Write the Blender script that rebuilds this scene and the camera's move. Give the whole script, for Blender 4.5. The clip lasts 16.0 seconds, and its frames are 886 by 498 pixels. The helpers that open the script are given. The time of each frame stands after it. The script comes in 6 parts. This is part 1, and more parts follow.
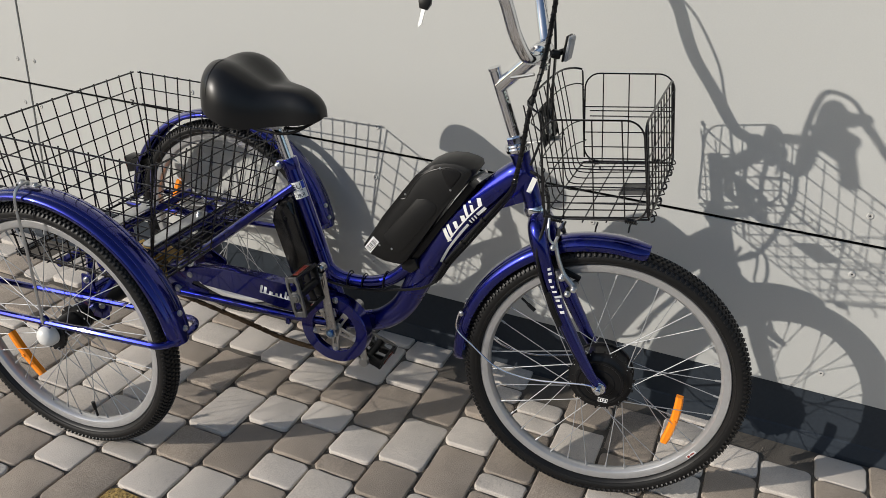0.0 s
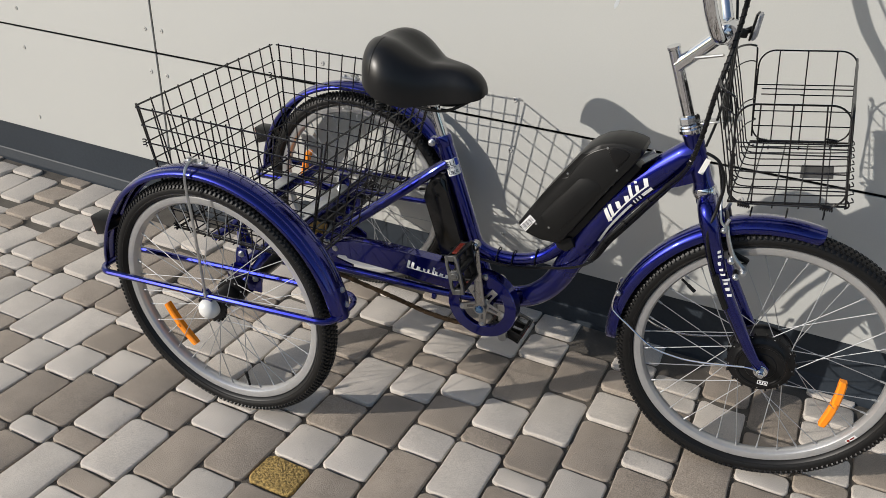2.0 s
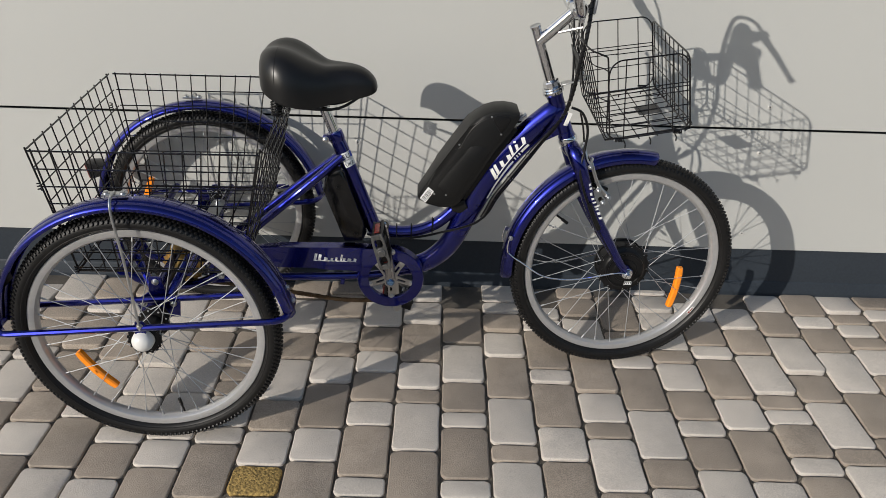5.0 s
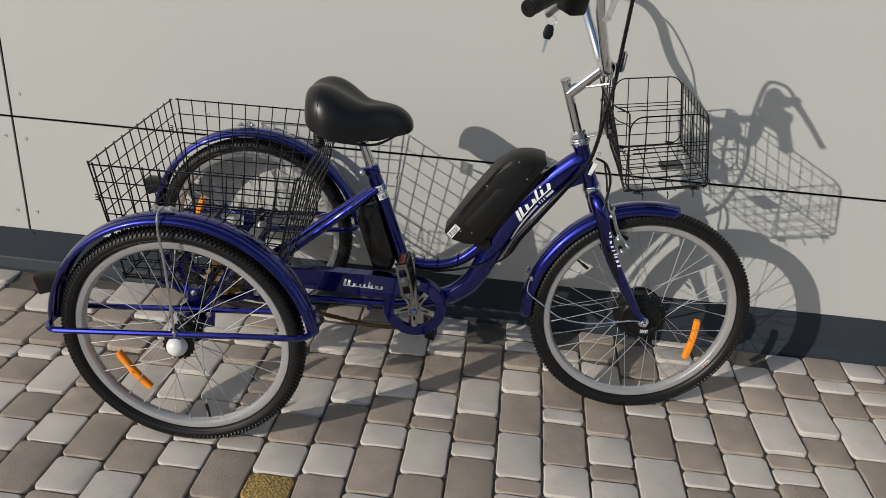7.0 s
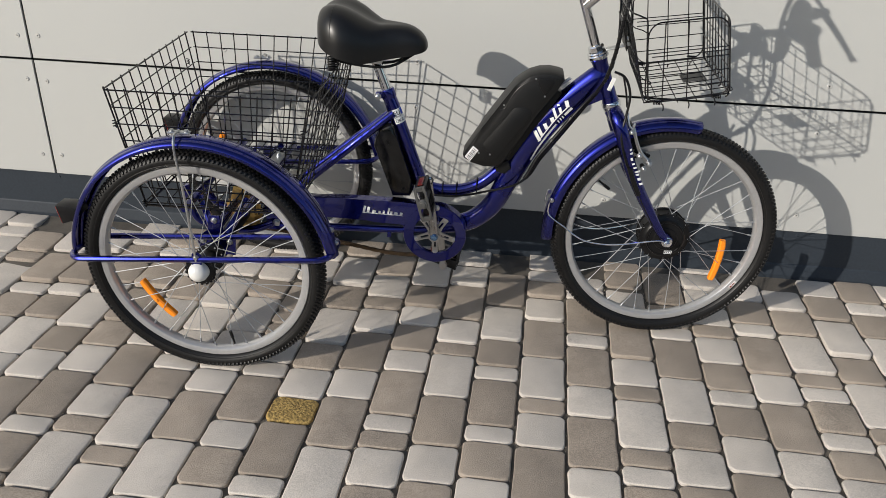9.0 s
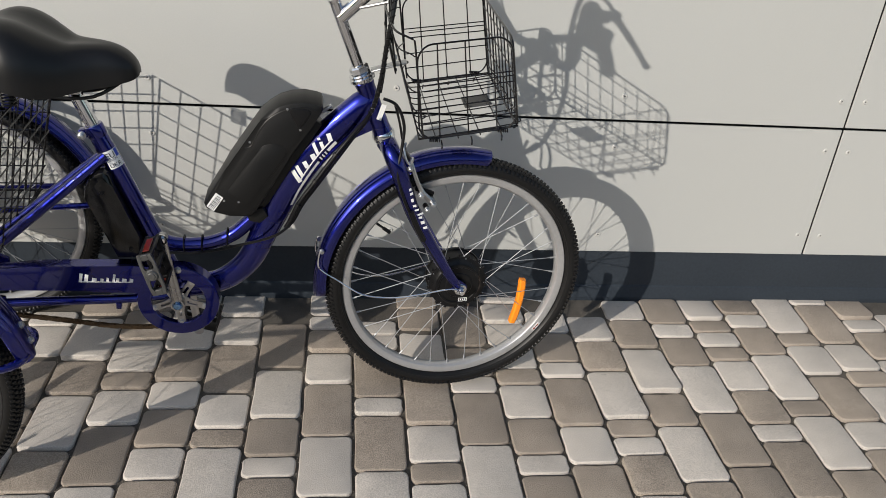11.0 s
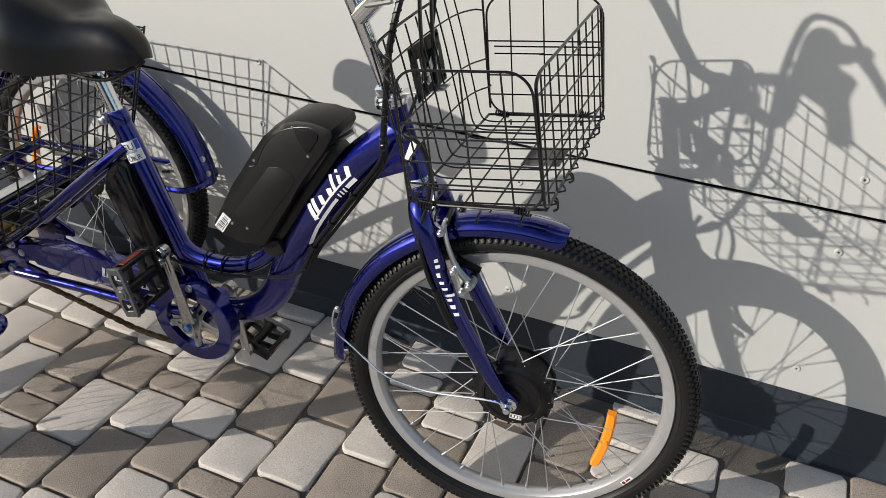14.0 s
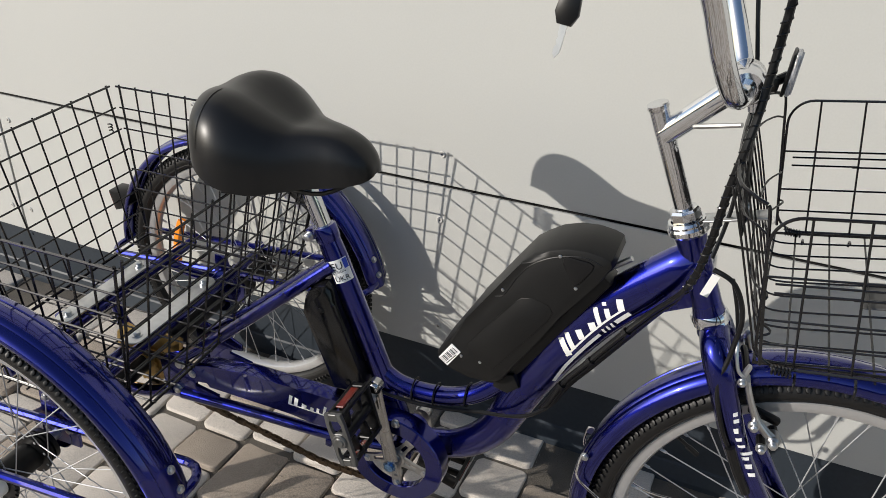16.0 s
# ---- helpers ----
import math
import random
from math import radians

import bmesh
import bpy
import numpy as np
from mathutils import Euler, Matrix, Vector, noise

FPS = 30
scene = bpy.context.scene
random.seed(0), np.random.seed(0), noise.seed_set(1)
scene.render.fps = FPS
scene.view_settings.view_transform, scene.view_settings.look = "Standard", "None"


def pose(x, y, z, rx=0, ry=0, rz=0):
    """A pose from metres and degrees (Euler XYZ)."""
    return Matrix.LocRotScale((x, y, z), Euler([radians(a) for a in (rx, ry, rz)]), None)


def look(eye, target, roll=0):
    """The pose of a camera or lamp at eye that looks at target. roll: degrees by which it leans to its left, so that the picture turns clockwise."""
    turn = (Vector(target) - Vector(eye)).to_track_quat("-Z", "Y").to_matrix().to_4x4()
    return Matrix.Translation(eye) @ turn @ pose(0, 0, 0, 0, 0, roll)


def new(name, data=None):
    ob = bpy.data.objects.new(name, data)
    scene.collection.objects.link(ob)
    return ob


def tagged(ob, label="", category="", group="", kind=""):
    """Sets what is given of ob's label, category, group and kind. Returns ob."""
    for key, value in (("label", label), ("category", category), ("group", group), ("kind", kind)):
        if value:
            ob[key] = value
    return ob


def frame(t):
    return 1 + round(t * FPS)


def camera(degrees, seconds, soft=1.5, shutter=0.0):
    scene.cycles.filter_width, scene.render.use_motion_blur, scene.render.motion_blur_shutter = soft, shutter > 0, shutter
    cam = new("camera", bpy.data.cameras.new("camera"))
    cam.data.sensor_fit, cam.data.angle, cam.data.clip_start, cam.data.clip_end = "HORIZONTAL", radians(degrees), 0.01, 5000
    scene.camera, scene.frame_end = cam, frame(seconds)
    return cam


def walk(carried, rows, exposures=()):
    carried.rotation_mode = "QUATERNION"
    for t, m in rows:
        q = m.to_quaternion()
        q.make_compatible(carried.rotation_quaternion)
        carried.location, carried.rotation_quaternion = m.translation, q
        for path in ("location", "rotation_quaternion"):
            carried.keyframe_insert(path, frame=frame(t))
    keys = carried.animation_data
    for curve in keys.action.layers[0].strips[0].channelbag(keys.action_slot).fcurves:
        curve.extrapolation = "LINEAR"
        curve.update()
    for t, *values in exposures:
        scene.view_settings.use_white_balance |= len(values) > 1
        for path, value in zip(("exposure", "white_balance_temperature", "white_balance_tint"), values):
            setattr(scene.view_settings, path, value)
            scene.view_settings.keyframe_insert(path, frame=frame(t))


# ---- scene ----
cam = camera(58.1, 16.0, soft=0.5)
PATH = [
    (0, (0.196, -1.808, 1.244), (-0.469, -0.127, 0.389), 3.5),
    (0.5, (0.291, -1.699, 1.274), (-0.473, -0.062, 0.415), 2.9),
    (1, (0.301, -1.674, 1.274), (-0.543, -0.103, 0.369), 1.9),
    (1.5, (0.172, -1.74, 1.248), (-0.723, -0.215, 0.313), 0.8),
    (2, (-0.025, -1.884, 1.275), (-0.774, -0.296, 0.316), 2.4),
    (2.5, (-0.146, -1.87, 1.253), (-0.673, -0.203, 0.281), 3.8),
    (3, (-0.249, -1.792, 1.257), (-0.641, -0.109, 0.25), 3.0),
    (3.2, (-0.27, -1.799, 1.262), (-0.627, -0.116, 0.242), 2.7),
    (5.3, (-0.562, -2.246, 1.298), (-0.534, -0.446, 0.428), 1.9),
    (5.5, (-0.623, -2.248, 1.341), (-0.609, -0.431, 0.505), 2.4),
    (6, (-0.678, -2.262, 1.389), (-0.722, -0.423, 0.604), 4.1),
    (6.5, (-0.591, -2.271, 1.373), (-0.678, -0.438, 0.577), 4.6),
    (7, (-0.395, -2.305, 1.323), (-0.533, -0.492, 0.49), 4.2),
    (7.5, (-0.345, -2.314, 1.273), (-0.528, -0.524, 0.399), 3.6),
    (8, (-0.345, -2.316, 1.247), (-0.549, -0.544, 0.341), 2.5),
    (8.5, (-0.338, -2.333, 1.236), (-0.56, -0.569, 0.321), 1.9),
    (9, (-0.354, -2.336, 1.219), (-0.563, -0.568, 0.307), 1.8),
    (9.5, (-0.406, -2.252, 1.234), (-0.432, -0.475, 0.317), 2.6),
    (10, (-0.435, -2.156, 1.246), (-0.2, -0.397, 0.323), 4.4),
    (10.2, (-0.421, -2.115, 1.252), (-0.117, -0.371, 0.322), 4.9),
    (12.3, (0.113, -1.553, 1.187), (-0.051, 0.162, 0.172), 3.3),
    (12.5, (0.158, -1.503, 1.181), (-0.108, 0.193, 0.155), 2.9),
    (13, (0.261, -1.398, 1.191), (-0.218, 0.231, 0.134), 3.0),
    (13.5, (0.286, -1.362, 1.188), (-0.307, 0.217, 0.113), 3.1),
    (14, (0.255, -1.361, 1.191), (-0.374, 0.222, 0.144), 2.9),
    (14.5, (0.074, -1.384, 1.215), (-0.527, 0.231, 0.2), 2.1),
    (15, (-0.099, -1.423, 1.216), (-0.696, 0.212, 0.231), 2.0),
    (15.5, (-0.151, -1.406, 1.204), (-0.812, 0.206, 0.221), 1.8),
    (16, (-0.145, -1.291, 1.207), (-0.856, 0.308, 0.24), 1.4),
]
walk(cam, [(t, look(eye, target, roll)) for t, eye, target, roll in PATH],
     exposures=[(0, -0.24), (1.0, -0.27), (1.8, -0.16), (3.2, -0.08), (5.3, -0.36), (6.2, -0.50), (7.0, -0.44), (7.6, -0.33), (8.5, -0.18), (10.2, -0.16), (12.4, -0.26), (13.0, -0.04), (13.6, 0.08), (14.3, 0.04), (16, 0.0)])

# ---- world, sun ----
SUN_WAY = Vector((0.99, 1.0, -0.545)).normalized()   # the way the sunlight travels
elev = math.asin(-SUN_WAY.z)
world = bpy.data.worlds.new("sky")
scene.world = world
world.use_nodes = True
wn = world.node_tree.nodes
sky = wn.new("ShaderNodeTexSky")
sky.sky_type, sky.sun_disc = "NISHITA", False
sky.sun_elevation = elev
sky.sun_rotation = math.atan2(-SUN_WAY.x, -SUN_WAY.y)
world.node_tree.links.new(sky.outputs[0], wn["Background"].inputs[0])
wn["Background"].inputs[1].default_value = 0.15
sun_data = bpy.data.lights.new("sun", "SUN")
sun_data.energy, sun_data.angle, sun_data.color = 4.25, radians(0.45), (1.0, 0.942, 0.865)
sun = new("sun", sun_data)
sun.matrix_world = Matrix.Translation((-6, -6, 5)) @ SUN_WAY.to_track_quat("-Z", "Y").to_matrix().to_4x4()
scene.view_settings.exposure = 0.0


# ---- materials ----
def material(name, color, rough=0.5, metal=0.0, coat=0.0, var=0.12, scale=6.0, grain=80.0, bump=0.15, bump_dist=0.002,
             island=0.0, per_object=0.0, rough_var=0.1, spec=0.5, gain=1.0, pits=0.0):
    """A surface with colour drift at two scales, a fine relief and an uneven gloss."""
    m = bpy.data.materials.new(name)
    m.use_nodes = True
    nt = m.node_tree
    n, l = nt.nodes, nt.links
    b = n["Principled BSDF"]
    tc = n.new("ShaderNodeTexCoord")
    big, fine = n.new("ShaderNodeTexNoise"), n.new("ShaderNodeTexNoise")
    big.inputs["Scale"].default_value, fine.inputs["Scale"].default_value = scale, grain
    big.inputs["Detail"].default_value, fine.inputs["Detail"].default_value = 4, 6
    where = tc.outputs["Object"]
    if per_object:                                 # no two stones cut from the same pattern
        info, far = n.new("ShaderNodeObjectInfo"), n.new("ShaderNodeVectorMath")
        far.operation = "MULTIPLY_ADD"
        far.inputs[1].default_value = (37.0, 53.0, 19.0)
        l.new(info.outputs["Random"], far.inputs[0])
        l.new(where, far.inputs[2])
        where = far.outputs[0]
    for t in (big, fine):
        l.new(where, t.inputs["Vector"])
    speck = n.new("ShaderNodeMath")                # gain sharpens the fine noise into specks
    speck.operation = "MULTIPLY_ADD"
    speck.inputs[1].default_value, speck.inputs[2].default_value = gain, 0.5 - 0.5 * gain
    l.new(fine.outputs[0], speck.inputs[0])
    hsv = n.new("ShaderNodeHueSaturation")
    hsv.inputs["Color"].default_value = (*color, 1)
    mix = n.new("ShaderNodeMath")
    mix.operation = "ADD"
    l.new(big.outputs[0], mix.inputs[0])
    l.new(speck.outputs[0], mix.inputs[1])
    rng = n.new("ShaderNodeMapRange")
    rng.inputs[1].default_value, rng.inputs[2].default_value = 0.7, 1.3
    rng.inputs[3].default_value, rng.inputs[4].default_value = 1 - var, 1 + var
    l.new(mix.outputs[0], rng.inputs[0])
    last = rng.outputs[0]
    for amount, source in ((per_object, "ShaderNodeObjectInfo"), (island, "ShaderNodeNewGeometry")):
        if amount:
            node = n.new(source)
            r2 = n.new("ShaderNodeMapRange")
            r2.inputs[3].default_value, r2.inputs[4].default_value = 1 - amount, 1 + amount
            l.new(node.outputs["Random" if source.endswith("Info") else "Random Per Island"], r2.inputs[0])
            mul = n.new("ShaderNodeMath")
            mul.operation = "MULTIPLY"
            l.new(last, mul.inputs[0])
            l.new(r2.outputs[0], mul.inputs[1])
            last = mul.outputs[0]
    if pits:                                       # scattered pores, darker than the skin round them
        pore, rim = n.new("ShaderNodeTexNoise"), n.new("ShaderNodeMapRange")
        pore.inputs["Scale"].default_value, pore.inputs["Detail"].default_value = 120.0, 4.0
        rim.inputs[1].default_value, rim.inputs[2].default_value = 0.64, 0.70
        rim.inputs[3].default_value, rim.inputs[4].default_value = 1.0, 1 - pits
        l.new(where, pore.inputs["Vector"])
        l.new(pore.outputs[0], rim.inputs[0])
        dark = n.new("ShaderNodeMath")
        dark.operation = "MULTIPLY"
        l.new(last, dark.inputs[0])
        l.new(rim.outputs[0], dark.inputs[1])
        last = dark.outputs[0]
    l.new(last, hsv.inputs["Value"])
    l.new(hsv.outputs[0], b.inputs["Base Color"])
    rr = n.new("ShaderNodeMapRange")
    rr.inputs[3].default_value, rr.inputs[4].default_value = max(0.02, rough - rough_var), min(1, rough + rough_var)
    l.new(big.outputs[0], rr.inputs[0])
    l.new(rr.outputs[0], b.inputs["Roughness"])
    b.inputs["Metallic"].default_value, b.inputs["Coat Weight"].default_value = metal, coat
    b.inputs["Specular IOR Level"].default_value = spec
    b.inputs["Coat Roughness"].default_value = 0.04
    if bump:
        bp = n.new("ShaderNodeBump")
        bp.inputs["Strength"].default_value, bp.inputs["Distance"].default_value = bump, bump_dist
        l.new(fine.outputs[0], bp.inputs["Height"])
        l.new(bp.outputs[0], b.inputs["Normal"])
    return m


M_PANEL = material("wall panel", (0.465, 0.466, 0.442), 0.55, var=0.03, scale=0.8, grain=300, bump=0.02)
M_PLINTH = material("slate plinth", (0.030, 0.037, 0.046), 0.45, var=0.12, scale=3, grain=120, bump=0.03, spec=0.2)
M_GAP = material("joint black", (0.012, 0.012, 0.013), 0.7)
M_RIVET = material("rivet", (0.50, 0.49, 0.46), 0.4, var=0.05)
M_PIN = material("rivet pin", (0.10, 0.10, 0.10), 0.4, metal=0.6)
M_LIGHTSTONE = material("light paver", (0.545, 0.497, 0.440), 0.88, var=0.13, scale=16, grain=420, bump=0.6, bump_dist=0.0012, per_object=0.09, gain=3.0, pits=0.20)
M_DARKSTONE = material("dark paver", (0.318, 0.268, 0.217), 0.90, var=0.22, scale=16, grain=420, bump=0.7, bump_dist=0.0016, per_object=0.15, gain=3.0, pits=0.24)
M_GRIT = material("sand grains", (0.30, 0.26, 0.21), 0.9, var=0.2, island=0.6)
M_ALLOY = material("cast alloy", (0.42, 0.42, 0.42), 0.28, metal=1.0, var=0.1)
M_YELLOWSTONE = material("ochre paver", (0.33, 0.220, 0.070), 0.85, var=0.55, scale=90, grain=160, bump=1.0, bump_dist=0.004, gain=2.0)
M_SAND = material("joint sand", (0.105, 0.092, 0.076), 0.95, var=0.3, scale=20, grain=500, bump=0.8, bump_dist=0.003)
M_SKYBLOCKER = material("dark plaster", (0.10, 0.10, 0.10), 0.9, var=0.1, scale=0.6, grain=40)
M_GROUND = material("far paving", (0.28, 0.26, 0.235), 0.9, var=0.2, scale=2, grain=60)
M_BLUE = material("candy blue lacquer", (0.0075, 0.0115, 0.180), 0.27, metal=1.0, coat=1.0, var=0.12, scale=5, grain=900, bump=0.02, rough_var=0.04)
M_BLACK = material("black gloss", (0.006, 0.006, 0.0065), 0.33, var=0.2, scale=10, bump=0.02, rough_var=0.06, spec=0.28)
M_MATT = material("black satin case", (0.0080, 0.0080, 0.0080), 0.42, var=0.18, scale=12, grain=400, bump=0.05, bump_dist=0.0003, spec=0.22)
M_CASE = material("black gloss plastic", (0.006, 0.006, 0.0062), 0.17, var=0.1, scale=8, bump=0.0, rough_var=0.04, spec=0.4)
M_PLATE = material("grey plate", (0.11, 0.11, 0.107), 0.45, metal=0.6)
M_WIRE = material("black coated wire", (0.005, 0.005, 0.006), 0.24, var=0.2, rough_var=0.05, bump=0.0, spec=0.5)
M_VINYL = material("saddle vinyl", (0.0070, 0.0070, 0.0073), 0.35, var=0.12, scale=9, grain=900, bump=0.10, bump_dist=0.0004, rough_var=0.04, spec=0.36)
M_RUBBER = material("tyre rubber", (0.0062, 0.0060, 0.0060), 0.46, var=0.25, scale=12, grain=200, bump=0.1, bump_dist=0.0005, spec=0.34)
M_CHROME = material("chrome", (0.72, 0.73, 0.75), 0.09, metal=1.0, var=0.03, bump=0.0, rough_var=0.04)
M_STEEL = material("galvanised steel", (0.55, 0.56, 0.57), 0.32, metal=1.0, var=0.12, bump=0.03)
M_RIM = material("aluminium rim", (0.50, 0.50, 0.50), 0.32, metal=0.62, var=0.06, bump=0.03, rough_var=0.06)
M_SPOKE = material("spoke steel", (0.42, 0.43, 0.44), 0.60, metal=0.8, var=0.05, bump=0.0)
M_ORANGE = material("orange reflector", (0.95, 0.28, 0.015), 0.25, var=0.08, grain=600, bump=0.2, bump_dist=0.001)
M_RED = material("amber red reflector", (0.12, 0.016, 0.010), 0.2, var=0.05)
M_LENS = material("red lens", (0.22, 0.018, 0.012), 0.2, var=0.05)
M_WHITE = material("white plastic", (0.72, 0.71, 0.68), 0.35, var=0.04)
M_DECAL = material("white decal", (0.80, 0.80, 0.79), 0.35, var=0.02, bump=0.0)
M_BRASS = material("brass zinc", (0.62, 0.42, 0.15), 0.35, metal=0.9, var=0.2)
M_CHAIN = material("oiled chain", (0.090, 0.062, 0.038), 0.4, metal=0.8, var=0.4, scale=60)
M_ZINC = material("blue zinc", (0.20, 0.36, 0.62), 0.22, metal=1.0, var=0.15)
M_SILVER = material("silver paint", (0.55, 0.56, 0.56), 0.3, metal=0.7, var=0.06)
M_INK = material("printed ink", (0.03, 0.03, 0.035), 0.5, var=0.05, bump=0.0)
M_BLUEINK = material("blue ink", (0.02, 0.06, 0.45), 0.5, var=0.05, bump=0.0)


# ---- mesh helpers ----
def part(name, bm, mat, parent=None, label="", angle=35):
    """One bmesh as one mesh object, smooth but for edges sharper than angle."""
    me = bpy.data.meshes.new(name)
    bmesh.ops.recalc_face_normals(bm, faces=bm.faces)
    bm.to_mesh(me)
    bm.free()
    for m in (mat if isinstance(mat, (list, tuple)) else [mat]):
        me.materials.append(m)
    if angle:
        me.shade_smooth()
        me.set_sharp_from_angle(angle=radians(angle))
    ob = new(name, me)
    ob.parent = parent
    if label:
        tagged(ob, label)
    return ob


def pieces(name, bm, mat, parent, label="", angle=35):
    """Each separate shell of the bmesh as a mesh object of its own."""
    bm.verts.index_update()
    left = set(bm.verts)
    while left:
        todo, shell = [left.pop()], []
        while todo:
            v = todo.pop()
            shell.append(v)
            for e in v.link_edges:
                o = e.other_vert(v)
                if o in left:
                    left.remove(o)
                    todo.append(o)
        shell.sort(key=lambda v: v.index)
        number = {v: i for i, v in enumerate(shell)}
        one = bmesh.new()
        fresh = [one.verts.new(v.co) for v in shell]
        for f in sorted({f for v in shell for f in v.link_faces}, key=lambda f: f.verts[0].index):
            one.faces.new([fresh[number[v]] for v in f.verts]).material_index = f.material_index
        part(name, one, mat, parent, label, angle)
    bm.free()


def twin(ob, m, parent):
    """Another object on the same mesh."""
    o = new(ob.name.split(".")[0], ob.data)
    o.parent = parent
    o.matrix_local = m
    if "label" in ob:
        o["label"] = ob["label"]
    return o


def smooth_path(pts, n=6, closed=False):
    """A Catmull-Rom line through the points."""
    P = [Vector(p) for p in pts]
    out = []
    count = len(P) if closed else len(P) - 1
    for i in range(count):
        g = (lambda k: P[k % len(P)]) if closed else (lambda k: P[min(max(k, 0), len(P) - 1)])
        a, b, c, d = g(i - 1), g(i), g(i + 1), g(i + 2)
        for k in range(n):
            t = k / n
            out.append(0.5 * ((2 * b) + (c - a) * t + (2 * a - 5 * b + 4 * c - d) * t * t + (3 * b - a - 3 * c + d) * t ** 3))
    if not closed:
        out.append(P[-1])
    return out


def sweep(bm, pts, r, seg=8, closed=False, flat=1.0, side=None, mat=0):
    """A tube along pts; r is a radius or one for each point; flat squeezes it along side."""
    P = [Vector(p) for p in pts]
    n = len(P)
    R = list(r) if isinstance(r, (list, tuple)) else [r] * n
    tangents = []
    for i in range(n):
        a, b = (P[(i - 1) % n], P[(i + 1) % n]) if closed else (P[max(i - 1, 0)], P[min(i + 1, n - 1)])
        tangents.append((b - a).normalized())
    u = Vector(side) if side else tangents[0].orthogonal()
    rings = []
    for i in range(n):
        t = tangents[i]
        u = Vector(side) if side else u
        u = (u - t * u.dot(t)).normalized()
        v = t.cross(u)
        f = flat[i] if isinstance(flat, (list, tuple)) else flat
        rings.append([bm.verts.new(P[i] + (u * math.cos(2 * math.pi * k / seg) * f + v * math.sin(2 * math.pi * k / seg)) * R[i]) for k in range(seg)])
    for i in range(n if closed else n - 1):
        A, B = rings[i], rings[(i + 1) % n]
        off = 0
        if closed and i == n - 1:
            off = min(range(seg), key=lambda o: (A[0].co - B[o].co).length)
        for k in range(seg):
            bm.faces.new((A[k], A[(k + 1) % seg], B[(k + 1 + off) % seg], B[(k + off) % seg])).material_index = mat
    if not closed:
        bm.faces.new(rings[0][::-1]).material_index = mat
        bm.faces.new(rings[-1]).material_index = mat
    return bm


def tube(pts, r, seg=8, closed=False, flat=1.0, side=None):
    return sweep(bmesh.new(), pts, r, seg, closed, flat, side)


def lathe(bm, profile, seg=24, m=None, closed=False, mat=0):
    """Turns (radius, along) pairs round the local y axis, then moves them by m."""
    m = m or Matrix()
    rings = []
    for r, y in profile:
        if r < 1e-6:
            rings.append([bm.verts.new(m @ Vector((0, y, 0)))])
        else:
            rings.append([bm.verts.new(m @ Vector((r * math.cos(2 * math.pi * k / seg), y, r * math.sin(2 * math.pi * k / seg)))) for k in range(seg)])
    for i in range(len(rings) if closed else len(rings) - 1):
        A, B = rings[i], rings[(i + 1) % len(rings)]
        for k in range(seg):
            q = (k + 1) % seg
            if len(A) == 1 and len(B) == 1:
                continue
            if len(A) == 1:
                f = bm.faces.new((A[0], B[k], B[q]))
            elif len(B) == 1:
                f = bm.faces.new((A[k], B[0], A[q]))
            else:
                f = bm.faces.new((A[k], A[q], B[q], B[k]))
            f.material_index = mat
    return bm


def block(bm, size, m=None, bevel=0.0, segments=2, mat=0):
    """A box of that size round the origin, bevelled, moved by m."""
    made = bmesh.ops.create_cube(bm, size=1.0)["verts"]
    bmesh.ops.scale(bm, vec=size, verts=made)
    faces = {f for v in made for f in v.link_faces}
    if bevel:
        edges = list({e for v in made for e in v.link_edges})
        res = bmesh.ops.bevel(bm, geom=edges, offset=bevel, segments=segments, affect="EDGES", profile=0.5)
        faces = {f for f in faces if f.is_valid} | set(res["faces"])
        made = list({v for f in faces for v in f.verts})
    for f in faces:
        f.material_index = mat
    if m:
        bmesh.ops.transform(bm, matrix=m, verts=made)
    return bm


def prism(bm, outline, y0, y1, m=None, bevel=0.0, mat=0):
    """An outline of (x, z) pairs pulled from y0 to y1."""
    m = m or Matrix()
    a = [bm.verts.new(m @ Vector((x, y0, z))) for x, z in outline]
    b = [bm.verts.new(m @ Vector((x, y1, z))) for x, z in outline]
    faces = [bm.faces.new(a), bm.faces.new(b[::-1])]
    edges = list(faces[0].edges) + list(faces[1].edges)
    for i in range(len(a)):
        j = (i + 1) % len(a)
        faces.append(bm.faces.new((a[j], a[i], b[i], b[j])))
    for f in faces:
        f.material_index = mat
    if bevel:
        bmesh.ops.bevel(bm, geom=edges, offset=bevel, segments=2, affect="EDGES", profile=0.5)
    return bm


def rod(bm, a, b, r, seg=6, mat=0):
    return sweep(bm, [a, b], r, seg, mat=mat)


def bolt(bm, at, axis, r=0.006, h=0.005):
    """A bolt head on a washer."""
    m = Matrix.Translation(at) @ Vector(axis).to_track_quat("Y", "Z").to_matrix().to_4x4()
    return lathe(bm, [(0, -0.002), (r * 1.5, -0.002), (r * 1.5, 0.001), (r, 0.001), (r, h), (r * 0.6, h * 1.2), (0, h * 1.2)], 12, m)


# ---- ground and wall ----
JOINT_Z, PANEL_Z, PLINTH_Z = 0.565, 0.174, 0.024     # panel joint, panel foot, plinth foot
SEAMS = [-4.995, -1.960, 1.078, 4.115]               # upright seams between the panels


def rise(y):
    """The paving lifts a little towards the wall."""
    t = min(max((y + 0.55) / 0.55, 0), 1)
    return 0.023 * t ** 1.5


def level(x, y):
    """Height of the paving: it also falls off gently towards negative x, away from the wall."""
    away = 1 - min(max((y + 0.55) / 0.55, 0), 1)
    return rise(y) + 0.013 * min(0.0, max(x, -2.4) + 0.35) * away


